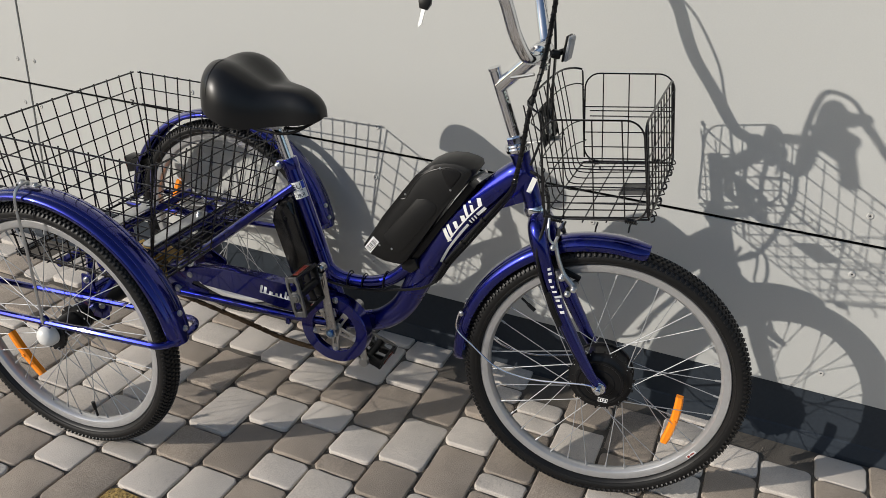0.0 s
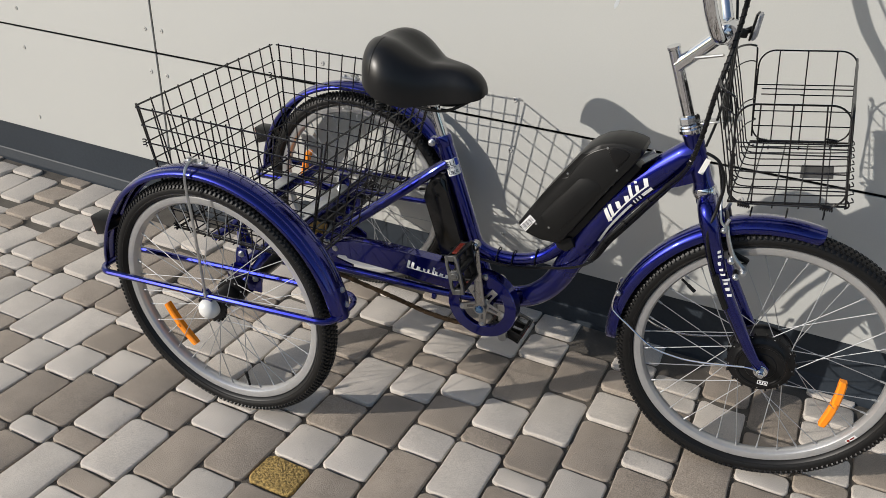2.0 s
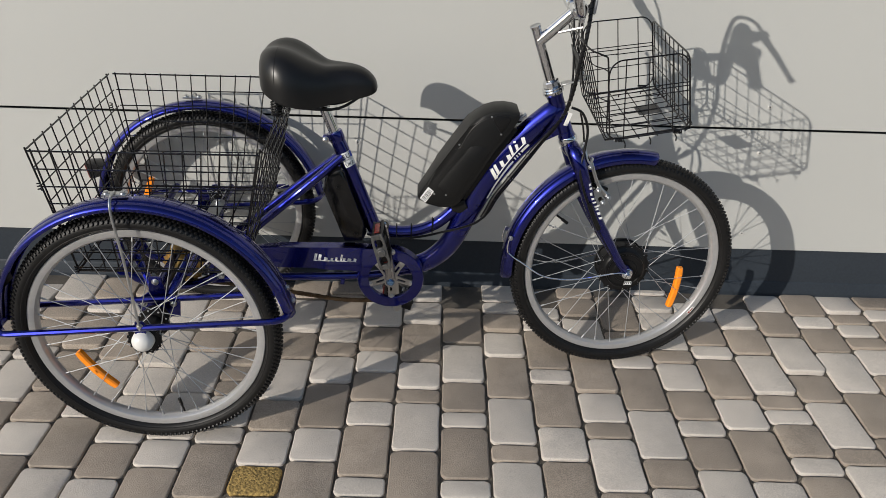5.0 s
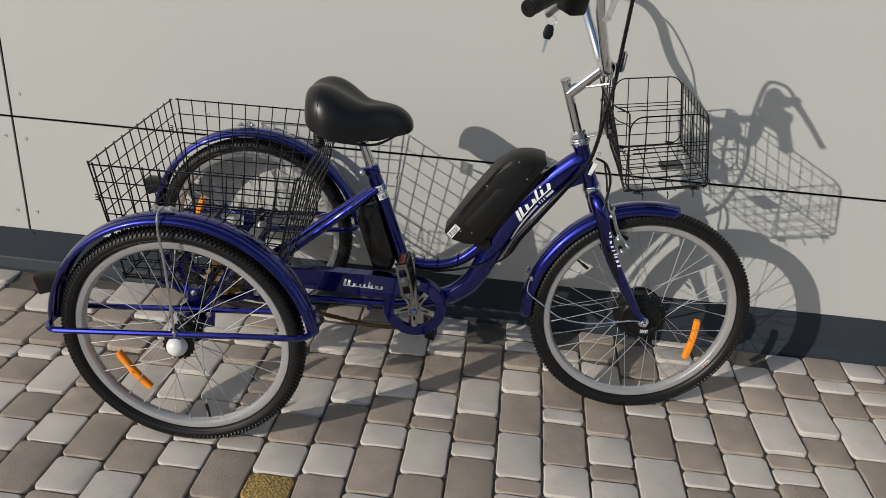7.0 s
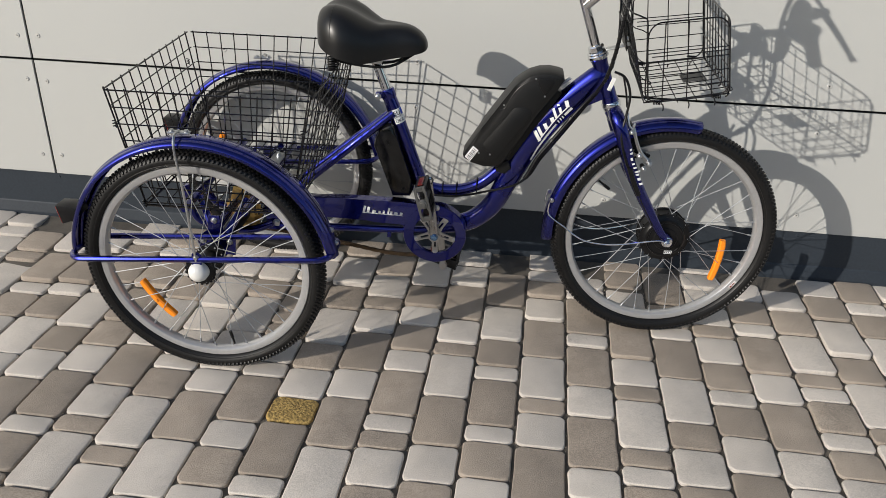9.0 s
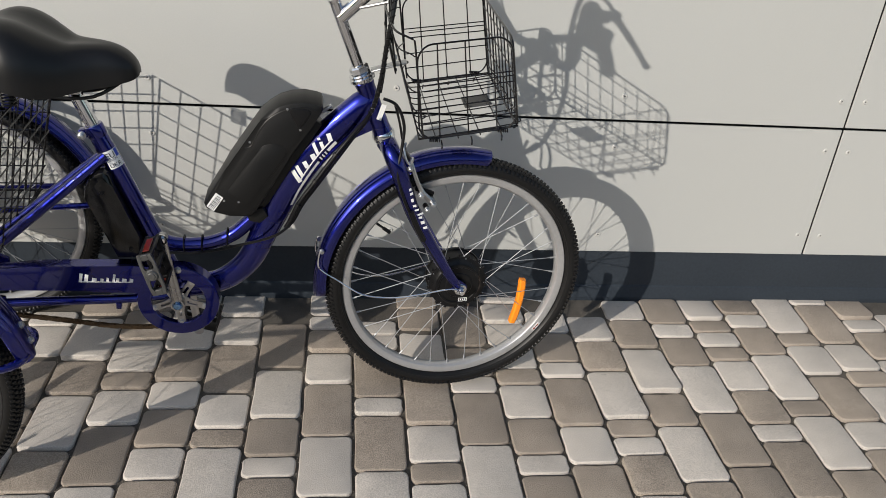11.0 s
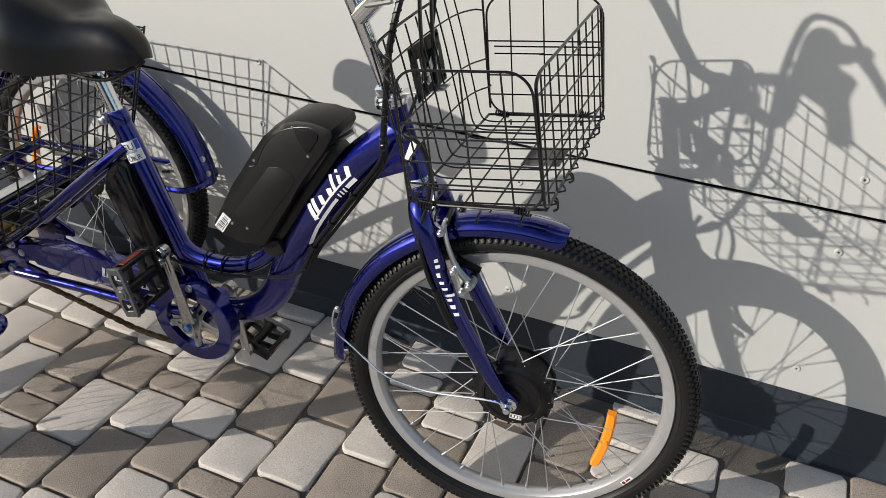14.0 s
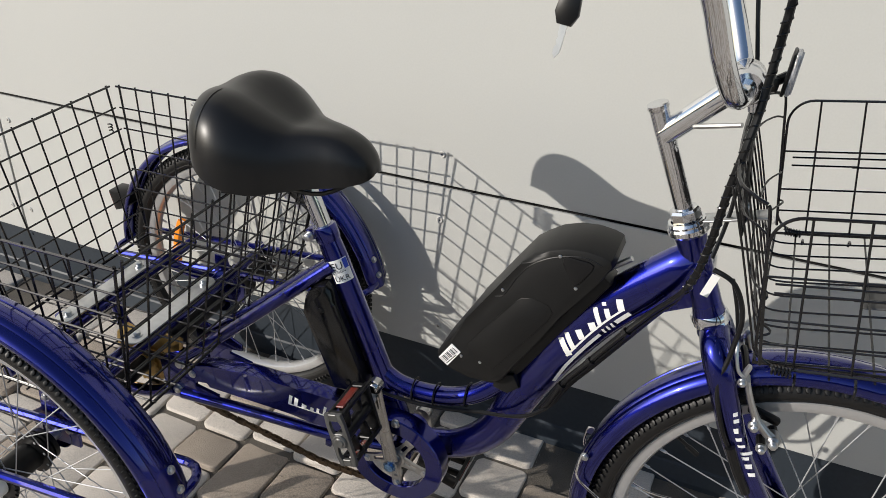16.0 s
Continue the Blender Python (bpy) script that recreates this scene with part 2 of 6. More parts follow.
def build_ground():
    bm = bmesh.new()
    ys = [-900, -60, -12, -6.0, -0.55, -0.45, -0.35, -0.25, -0.16, -0.08, 0.0, 0.30, 900]
    xs = [-900, -60, -12, -6, -2.4, -0.35, 6, 12, 60, 900]
    grid = [[bm.verts.new((x, y, -0.0085 + (level(x, y) if y < 0.1 else 0.0))) for x in xs] for y in ys]
    for j in range(len(ys) - 1):
        for i in range(len(xs) - 1):
            f = bm.faces.new((grid[j][i], grid[j][i + 1], grid[j + 1][i + 1], grid[j + 1][i]))
            f.material_index = 0 if (3 <= j <= 10 and 3 <= i <= 5) else 1
    ob = part("ground", bm, [M_SAND, M_GROUND])
    return tagged(ob, "sandy bed under grey paving, running to the horizon", "ground", kind="structure")


def build_wall():
    bm = bmesh.new()
    block(bm, (14.0, 0.22, 5.2), Matrix.Translation((0, 0.155, 2.57)))
    wall = part("wall_north", bm, M_GAP, angle=0)
    tagged(wall, "facade of pale grey riveted panels over a slate plinth", "wall", kind="structure")
    rows = [(PANEL_Z, JOINT_Z), (JOINT_Z, 1.86), (1.86, 3.15), (3.15, 4.45)]
    gap = 0.0036
    for i in range(len(SEAMS) - 1):
        for z0, z1 in rows:
            bm = bmesh.new()
            w, h = SEAMS[i + 1] - SEAMS[i] - 2 * gap, z1 - z0 - 2 * gap
            block(bm, (w, 0.006, h), Matrix.Translation(((SEAMS[i] + SEAMS[i + 1]) / 2, 0.003, (z0 + z1) / 2)), 0.0008, 1)
            part("panel", bm, M_PANEL, wall, angle=30)
    # rivets: flat pale heads with a dark pin hole
    bm = bmesh.new()
    lathe(bm, [(0.0024, 0.0004), (0.0022, -0.0022), (0.0058, -0.0026), (0.0072, -0.0012), (0.0074, 0.0004)], 14, mat=0)
    lathe(bm, [(0, -0.0012), (0.0022, -0.0012)], 14, mat=1)
    first = part("rivet", bm, [M_RIVET, M_PIN], wall)
    spots = []
    for i in range(len(SEAMS) - 1):
        step = (SEAMS[i + 1] - SEAMS[i] - 0.068) / 5
        for k in range(6):
            x = SEAMS[i] + 0.034 + k * step + (0.012 if 0 < k < 4 else 0)
            spots += [(x, z) for z in ((0.243, 0.499, 0.641, 0.990, 1.345, 1.70) if k in (0, 5) else (0.234, 0.490, 0.630, 1.150, 1.665))]
    for k, (x, z) in enumerate(s for s in spots if -3.4 < s[0] < 2.4):
        at = Matrix.Translation((x + random.uniform(-0.002, 0.002), 0, z + random.uniform(-0.003, 0.003)))
        if k == 0:
            first.matrix_local = at
        else:
            twin(first, at, wall)
    # the folded metal plinth: upright sheet, crease, and a foot that kicks out
    bm = bmesh.new()
    prof = [(0.007, PANEL_Z + 0.004), (0.007, 0.062), (0.004, 0.058), (-0.004, PLINTH_Z + 0.002), (-0.004, 0.0), (0.030, 0.0), (0.030, PANEL_Z + 0.004)]
    a = [bm.verts.new((-7, y, z)) for y, z in prof]
    b = [bm.verts.new((7, y, z)) for y, z in prof]
    for i in range(len(prof)):
        j = (i + 1) % len(prof)
        bm.faces.new((a[i], a[j], b[j], b[i]))
    bm.faces.new(a)
    bm.faces.new(b[::-1])
    plinth = part("plinth", bm, M_PLINTH, angle=12)
    tagged(plinth, "dark slate-grey folded metal plinth along the wall foot", "plinth", kind="structure")
    for x in (-1.955, -0.60, 0.47, 1.6):
        bm = bmesh.new()
        lathe(bm, [(0, -0.002), (0.004, -0.002), (0.005, 0.0)], 10, Matrix.Translation((x, 0.0068, PANEL_Z - 0.012)))
        part("plinth_screw", bm, M_PLINTH, plinth)


build_ground()
build_wall()

# plain shaded wall added unseen behind the camera; blocks low sky, deepens shade
bm = bmesh.new()
block(bm, (70.0, 0.4, 2.5), Matrix.Translation((0, -14.0, 1.2)))
tagged(part("wall_opposite", bm, M_SKYBLOCKER), "plain dark unseen wall across the yard, added to block low sky", "wall", kind="structure")

# ---- the tricycle; x runs forward from the rear axle, y to its left, z up ----
trike = new("electric_tricycle")
trike.matrix_world = pose(-1.125, -0.392, 0.0, 1.5, 0, 1.9)
tagged(trike, "blue-lacquered electric cargo tricycle with two wire baskets parked on paving", "tricycle")

AXLE_F = Vector((1.125, 0, 0.3025))
REAR = Vector((-0.0105, 0, -0.0070))                    # the rear wheels sit a little back and low of the frame's origin
AXLE_R = Vector((0.0, 0, 0.3025)) + REAR
TRACK = 0.315


def tyre_mesh():
    bm = bmesh.new()
    prof = []
    for k in range(16):
        a = 2 * math.pi * k / 16
        prof.append((0.2765 + 0.0185 * math.cos(a), 0.0248 * math.sin(a)))
    lathe(bm, prof, 72, closed=True)
    rnd = random.Random(5)
    knobs = 166
    for turn, shift, wide, deep in ((0, 0.0, 0.0044, 1.0), (21, 0.5, 0.0042, 1.05), (-21, 0.5, 0.0042, 1.05), (41, 0.0, 0.0040, 1.15), (-41, 0.0, 0.0040, 1.15), (62, 0.5, 0.0036, 1.5), (-62, 0.5, 0.0036, 1.5)):
        f = radians(turn)                     # six-sided knobs in staggered rings
        y, r = 0.0248 * math.sin(f), 0.2765 + 0.0185 * math.cos(f)
        tilt = -math.degrees(math.atan2(math.sin(f) / 0.0248, math.cos(f) / 0.0185))
        for k in range(knobs):
            m = pose(0, 0, 0, 0, -360 * (k + shift) / knobs, 0) @ pose(0, y, r, tilt, 0, 0) @ Matrix.Diagonal((1, deep, 1, 1)) @ pose(0, 0, 0, 90, 0, 0)
            lathe(bm, [(0, 0.0029), (wide * 0.55, 0.0029), (wide * 0.80, 0.0026), (wide, -0.0012)], 6, m)
    for k in range(90):                       # moulding hairs
        f, a = radians(rnd.uniform(-60, 60)), radians(rnd.uniform(0, 360))
        y, r = 0.0248 * math.sin(f), 0.2765 + 0.0185 * math.cos(f)
        p = Vector((r * math.sin(a), y, r * math.cos(a)))
        rod(bm, p, p + Vector((math.sin(a), 1.3 * math.sin(f), math.cos(a))) * rnd.uniform(0.005, 0.007), 0.00030, 3)
    # raised bands on the flank
    for side in (-1, 1):
        lathe(bm, [(0.2660, side * 0.0200), (0.2668, side * 0.0222), (0.2684, side * 0.0230), (0.2694, side * 0.0226)], 72)
    return bm


def rim_mesh():
    prof = [(0.2585, -0.0140), (0.2600, -0.0125), (0.2585, -0.0110), (0.2450, -0.0100), (0.2450, 0.0100), (0.2585, 0.0110), (0.2600, 0.0125), (0.2585, 0.0140),
            (0.2485, 0.0140), (0.2470, 0.0133), (0.2445, 0.0128), (0.2400, 0.0070), (0.2392, 0.0), (0.2400, -0.0070), (0.2445, -0.0128), (0.2470, -0.0133), (0.2485, -0.0140)]
    return lathe(bmesh.new(), prof, 96, closed=True)


def spoke_mesh(rf, yf, swing, out):
    """One spoke with its nipple, from the flange (radius rf, at yf) to the rim."""
    a = radians(swing)
    p = Vector((rf * math.sin(a), yf, rf * math.cos(a)))
    q = Vector((0, 0.002 * (1 if yf > 0 else -1), 0.241))
    d = (q - p).normalized()
    bm = bmesh.new()
    rod(bm, p, q, 0.00095, 5)
    rod(bm, q - d * 0.013, q + d * 0.002, 0.0021, 6)
    lathe(bm, [(0, -0.002), (0.0024, -0.001), (0.0024, 0.001), (0, 0.002)], 8, Matrix.Translation(p + Vector((0, out * 0.002, 0))))
    return bm


def reflector_mesh():
    """A slightly arched strip that is clipped between the spokes; it runs along x."""
    bm = bmesh.new()
    n = 12
    cols = []
    for k in range(n + 1):
        u = -1 + 2 * k / n
        bow, w = -0.005 * u * u, 0.0082 * (1 if abs(u) < 0.95 else 0.85)
        for z, y in ((-w, -0.0055), (-w * 0.6, -0.0085), (w * 0.6, -0.0085), (w, -0.0055), (w, 0.0055), (-w, 0.0055)):
            cols.append(bm.verts.new((0.060 * u, y, z + bow)))
    for k in range(n):
        for j in range(6):
            bm.faces.new((cols[6 * k + j], cols[6 * k + (j + 1) % 6], cols[6 * k + 6 + (j + 1) % 6], cols[6 * k + 6 + j]))
    bm.faces.new(cols[:6])
    bm.faces.new(cols[-6:][::-1])
    lathe(bm, [(0, -0.0115), (0.004, -0.011), (0.005, -0.008)], 10)
    return bm


SHARED = {}


def wheel(name, centre, motor, spin, label):
    bm = bmesh.new()
    if motor:                                 # wide hub motor with a ribbed cover and a bolt circle
        lathe(bm, [(0.0, -0.044), (0.016, -0.044), (0.018, -0.0385), (0.030, -0.0375), (0.0315, -0.0355), (0.0440, -0.0340), (0.0455, -0.0360), (0.0490, -0.0355), (0.0505, -0.0300), (0.058, -0.024), (0.066, -0.023), (0.066, -0.017),
                   (0.062, -0.016), (0.062, 0.016), (0.066, 0.017), (0.066, 0.023), (0.058, 0.026), (0.030, 0.034), (0.016, 0.042), (0.0, 0.042)], 48)
        for k in range(12):
            a = 2 * math.pi * k / 12
            lathe(bm, [(0, -0.0255), (0.0035, -0.0255), (0.0035, -0.020)], 8, Matrix.Translation((0.0545 * math.cos(a), 0, 0.0545 * math.sin(a))))
        for k in range(18):
            a = 360 * k / 18
            block(bm, (0.004, 0.006, 0.007), pose(0, 0, 0, 0, a, 0) @ pose(0, -0.020, 0.067, 0, 0, 0))
    else:                                     # splined black hub with two flanges
        lathe(bm, [(0.0, -0.040), (0.021, -0.040), (0.0235, -0.038), (0.0235, -0.036), (0.036, -0.034), (0.036, -0.029), (0.024, -0.027), (0.024, 0.027), (0.036, 0.029),
                   (0.036, 0.034), (0.030, 0.036), (0.030, 0.040), (0.025, 0.0415), (0.030, 0.043), (0.030, 0.047), (0.025, 0.0485), (0.030, 0.050), (0.030, 0.058), (0.0, 0.058)], 32)
        for k in range(18):                   # notches round the outer flange
            block(bm, (0.005, 0.004, 0.005), pose(0, 0, 0, 0, 20 * k, 0) @ pose(0, -0.0345, 0.0355, 0, 0, 0))
    hub = part(name, bm, M_BLACK, trike, label)
    hub.matrix_local = Matrix.Translation(centre) @ pose(0, 0, 0, 0, spin, 0)
    if "tyre" not in SHARED:
        SHARED["tyre"] = part("tyre", tyre_mesh(), M_RUBBER, hub, "black knobbly rubber tyre")
        SHARED["rim"] = part("rim", rim_mesh(), M_RIM, hub, "bright aluminium rim")
        SHARED["reflector"] = part("reflector", reflector_mesh(), M_ORANGE, hub, "orange spoke reflector")
        bm = bmesh.new()
        rod(bm, (0, 0, 0.236), (0, 0, 0.213), 0.0028, 8)
        rod(bm, (0, 0, 0.217), (0, 0, 0.198), 0.0042, 8)
        SHARED["valve"] = part("valve", bm, M_BLACK, hub, "black valve cap")
    else:
        for key in ("tyre", "rim", "reflector", "valve"):
            twin(SHARED[key], Matrix(), hub)
    mine = {o.name.split(".")[0]: o for o in hub.children}
    around, out, twist = REFLECT[name]
    mine["reflector"].matrix_local = pose(0, 0, 0, 0, around, 0) @ pose(0, 0, out, 0, twist, 0)
    mine["valve"].matrix_local = pose(0, 0, 0, 0, VALVE[name], 0)
    rf, yf, lead = (0.062, 0.020, 34) if motor else (0.033, 0.031, 62)
    kinds = [(s, o) for s in (-1, 1) for o in (-1, 1)]
    for s, o in kinds:
        key = (motor, s, o)
        for k in range(9):
            m = pose(0, 0, 0, 0, 40 * k + {(-1, -1): 0, (1, -1): 10, (-1, 1): 20, (1, 1): 30}[(s, o)], 0)
            if key not in SHARED:
                SHARED[key] = part("spoke", spoke_mesh(rf, yf * s, lead * o, s * o), M_SPOKE, hub)
                SHARED[key].matrix_local = m
            else:
                twin(SHARED[key], m, hub)
    return hub


REFLECT = {"rear_wheel": (231, 0.176, 2), "front_wheel": (114.5, 0.179, -18), "far_wheel": (-78, 0.190, 4)}
VALVE = {"rear_wheel": 168, "front_wheel": -52, "far_wheel": 75}

near_wheel = wheel("rear_wheel", AXLE_R + Vector((0, -TRACK, 0)), False, 0, "spoked rear wheel with a knobbly tyre and black hub")
front_wheel = wheel("front_wheel", AXLE_F, True, 0, "spoked front wheel with a black hub motor")
bm = bmesh.new()
for x, z, w, h in ((0, 0.0042, 0.020, 0.0012), (0, -0.0042, 0.020, 0.0012), (-0.0094, 0, 0.0012, 0.0084), (0.0094, 0, 0.0012, 0.0084), (-0.0045, 0, 0.0030, 0.0044), (0.0005, 0, 0.0030, 0.0044), (0.0055, 0, 0.0030, 0.0044)):
    block(bm, (w, 0.0006, h), Matrix.Translation((x + 0.012, -0.0368, z - 0.038)))
part("motor_label", bm, M_DECAL, front_wheel, "small framed white label of plain bars")
bm = bmesh.new()
block(bm, (0.024, 0.0006, 0.0072), pose(0.2100, -0.0146, -0.1417, 0, -56, 0))
sticker = part("rim_sticker", bm, M_DECAL, front_wheel, "small white and red rim sticker")
bm = bmesh.new()
lathe(bm, [(0, -0.0004), (0.0030, -0.0004), (0.0030, 0.0)], 14, pose(0.2060, -0.0150, -0.1475, 0, 0, 0))
block(bm, (0.010, 0.0005, 0.0030), pose(0.2116, -0.0150, -0.1393, 0, -56, 0))
pieces("print", bm, M_LENS, sticker)
REFLECT["rear_wheel"], VALVE["rear_wheel"] = REFLECT["far_wheel"], VALVE["far_wheel"]
far_wheel = wheel("rear_wheel", AXLE_R + Vector((0, TRACK, 0)), False, 0, "spoked rear wheel with a knobbly tyre and black hub")


def fender_mesh(radius, a0, a1, width, skirt=0.014, dip=0.0, n=44):
    """A crowned guard with two pressed grooves and rolled edges; angles from straight up, forward positive."""
    half = width / 2
    line = [(-half, -skirt), (-half * 0.97, -0.55 * skirt), (-half * 0.80, -0.0025), (-half * 0.55, -0.0005), (-half * 0.50, -0.0022), (-half * 0.42, 0.0008), (-half * 0.2, 0.0022), (0, 0.0026)]
    line += [(-y, h) for y, h in line[-2::-1]]
    loop = line + [(y * 0.97, h - 0.0016) for y, h in line[::-1]]
    bm = bmesh.new()
    rings = []
    for k in range(n + 1):
        a = radians(a0 + (a1 - a0) * k / n)
        taper = 1 - 0.35 * max(0, 1 - k / 1.5) ** 2 - 0.35 * max(0, 1 - (n - k) / 1.5) ** 2
        lean = radius - dip * max(0, k / n - 0.72) / 0.28
        rings.append([bm.verts.new(((lean + h) * math.sin(a), y * taper, (lean + h) * math.cos(a))) for y, h in loop])
    for A, B in zip(rings, rings[1:]):
        for k in range(len(loop)):
            q = (k + 1) % len(loop)
            bm.faces.new((A[k], A[q], B[q], B[k]))
    m = len(line)
    for ring in (rings[0], rings[-1]):
        for k in range(m - 1):
            bm.faces.new((ring[k], ring[k + 1], ring[2 * m - 2 - k], ring[2 * m - 1 - k]))
    return bm


def tail_light(parent, at):
    bm = bmesh.new()
    prism(bm, [(-0.036, -0.024), (-0.036, 0.024), (-0.006, 0.019), (0.016, 0.006), (0.016, -0.008), (-0.006, -0.020)], -0.023, 0.023, bevel=0.003)
    body = part("tail_light", bm, M_BLACK, parent, "black tail light with a red lens")
    body.matrix_local = Matrix.Translation(at) @ pose(0, 0, 0, 0, -12, 0)
    return body


def rear_side(s):
    """Guard, loop bar, stay, bracket, cap and lamp of one rear wheel; s is -1 or 1."""
    y = s * TRACK
    c = Vector((0.0045, y, 0.3025))
    before = set(trike.children)
    guard = part("fender", fender_mesh(0.3268, -88, 81, 0.066), M_BLUE, trike, "blue lacquered rear mudguard with pressed ridges", 50)
    guard.matrix_local = Matrix.Translation(c)
    lamp = tail_light(trike, (-0.300, y, 0.428))
    bm = bmesh.new()
    block(bm, (0.004, 0.042, 0.043), Matrix.Translation((-0.0368, 0, 0)), 0.0015, 1)
    part("lens", bm, M_LENS, lamp, "dark red lens")
    bm = bmesh.new()
    for a in (76, 70):
        ra = radians(a)
        bolt(bm, (0.3298 * math.sin(ra), -s * 0.008, 0.3298 * math.cos(ra)), (math.sin(ra), 0, math.cos(ra)), 0.0045, 0.004)
    pieces("bolt", bm, M_STEEL, guard, "zinc-plated bolt heads")
    # the loop bar that runs right round the wheel at axle height
    yo, yi, xf, xb, rr = y + s * 0.047, y - s * 0.070, 0.319, -0.323, 0.036
    loop = []
    for cx, cy, a0 in ((xf - rr, yo - s * rr, 0), (xf - rr, yi + s * rr, -90), (xb + rr, yi + s * rr, -180), (xb + rr, yo - s * rr, -270)):
        for k in range(7):
            a = radians(a0 + 90 - 15 * k)
            lx = cx + rr * math.cos(a)
            loop.append((lx, cy + s * rr * math.sin(a), 0.3408 + 0.070 * lx))
    part("guard_bar", tube(loop, 0.0075, 10, closed=True), M_BLUE, trike, "blue tubular loop round the wheel")
    # zinc stay rod: from the hub bracket up over the guard
    rodpts = smooth_path([(0.0, y + s * 0.052, 0.338), (-0.004, y + s * 0.050, 0.42), (-0.010, y + s * 0.047, 0.52), (-0.018, y + s * 0.044, 0.60), (-0.020, y + s * 0.038, 0.631),
                          (-0.021, y + s * 0.022, 0.643), (-0.021, y, 0.643)], 5)
    part("stay_rod", tube(rodpts, 0.0030, 8), M_STEEL, trike, "bent zinc stay rod")
    bm = bmesh.new()
    block(bm, (0.050, 0.018, 0.004), Matrix.Translation((-0.021, y, 0.6385)), 0.001, 1)
    for dx in (-0.017, 0.017):
        bolt(bm, (-0.021 + dx, y, 0.641), (0, 0, 1), 0.0048, 0.004)
    part("stay_clip", bm, M_STEEL, trike, "zinc clip with two bolts")
    bm = bmesh.new()
    prism(bm, [(-0.013, 0.326), (0.010, 0.322), (0.012, 0.350), (0.004, 0.358), (-0.010, 0.356)], y + s * 0.044, y + s * 0.049)
    part("stay_bracket", bm, M_BLUE, trike)
    bm = bmesh.new()
    bolt(bm, (0.0, y + s * 0.050, 0.347), (0, s, 0), 0.005, 0.005)
    part("bolt", bm, M_STEEL, trike)
    # white cap over the axle end
    bm = bmesh.new()
    prof = [(0.0, 0.024)] + [(0.0240 * math.sin(radians(a)), 0.003 + 0.021 * math.cos(radians(a))) for a in (20, 40, 60, 80)] + [(0.0240, -0.006), (0.0, -0.006)]
    lathe(bm, prof, 24, Matrix.Translation((0, y + s * 0.044, 0.306)) @ (Matrix() if s > 0 else pose(0, 0, 0, 0, 0, 180)))
    part("hub_cap", bm, M_WHITE, trike, "off-white plastic hub cap")
    # purple bearing bracket inside the wheel
    bm = bmesh.new()
    yb = y - s * 0.085
    prism(bm, [(-0.045, 0.285), (0.045, 0.285), (0.050, 0.330), (0.018, 0.352), (0.014, 0.392), (-0.014, 0.392), (-0.018, 0.352), (-0.050, 0.330)], yb - 0.003, yb + 0.003, bevel=0.001)
    lathe(bm, [(0.030, -0.016), (0.030, 0.016), (0.024, 0.018), (0.0, 0.018)], 24, Matrix.Translation((0, yb - s * 0.012, 0.302)))
    part("bearing_bracket", bm, M_BLUE, trike)
    bm = bmesh.new()
    for x, zz in ((-0.034, 0.322), (0.034, 0.322), (0.0, 0.380)):
        bolt(bm, (x, yb + s * 0.004, zz), (0, s, 0), 0.0055, 0.005)
    pieces("bolt", bm, M_STEEL, trike)
    for o in set(trike.children) - before:
        o.location += REAR


rear_side(-1)
rear_side(1)

# rear axle, sprocket, differential carrier
part("axle", tube([(REAR.x, -0.29, 0.2955), (REAR.x, 0.29, 0.2955)], 0.0085, 14), M_STEEL, trike)
bm = bmesh.new()
lathe(bm, [(0.020, -0.2), (0.020, 0.2)], 20, Matrix.Translation((REAR.x, 0, 0.2955)))
part("axle_sleeve", bm, M_BLACK, trike, "black axle sleeve")


def sprocket(bm, centre, r, teeth, y):
    out = []
    for k in range(teeth * 2):
        a = math.pi * k / teeth
        rr = r + (0.004 if k % 2 else -0.002)
        out.append((centre[0] + rr * math.cos(a), centre[1] + rr * math.sin(a)))
    return prism(bm, out, y - 0.0012, y + 0.0012)


bm = bmesh.new()
for k, r in enumerate((0.034, 0.042, 0.050)):
    sprocket(bm, (REAR.x, 0.2955), r, 18 + 2 * k, -0.030 + 0.006 * k)
part("cassette", bm, M_BRASS, trike, "brass-coloured freewheel sprockets")
bm = bmesh.new()
prism(bm, [(0.02, 0.345), (0.05, 0.335), (0.085, 0.350), (0.090, 0.372), (0.045, 0.385), (0.01, 0.378)], -0.030, -0.018, bevel=0.002)
prism(bm, [(-0.03, 0.350), (0.00, 0.348), (0.01, 0.375), (-0.02, 0.385)], -0.060, -0.030, bevel=0.002)
part("caliper_mount", bm, M_BRASS, trike, "brass zinc caliper bracket")
bm = bmesh.new()
block(bm, (0.05, 0.035, 0.035), Matrix.Translation((0.055, -0.010, 0.365)), 0.006)
part("brake_caliper", bm, M_BLACK, trike)

# ---- main frame ----
DOWN = [(0.925, 0.0, 0.729), (0.905, 0.0, 0.712), (0.862, 0.0, 0.672), (0.815, 0.0, 0.623), (0.772, 0.0, 0.563), (0.736, 0.0, 0.499), (0.704, 0.0, 0.431), (0.674, 0.0, 0.366), (0.640, 0.0, 0.325), (0.595, 0.0, 0.298), (0.5205, 0.0, 0.283)]
DOWN_R = [0.0245, 0.032, 0.033, 0.033, 0.0325, 0.031, 0.029, 0.0275, 0.027, 0.026, 0.025]


def spread(values, n=6):
    out = []
    for a, b in zip(values, values[1:]):
        out += [a + (b - a) * k / n for k in range(n)]
    return out + [values[-1]]


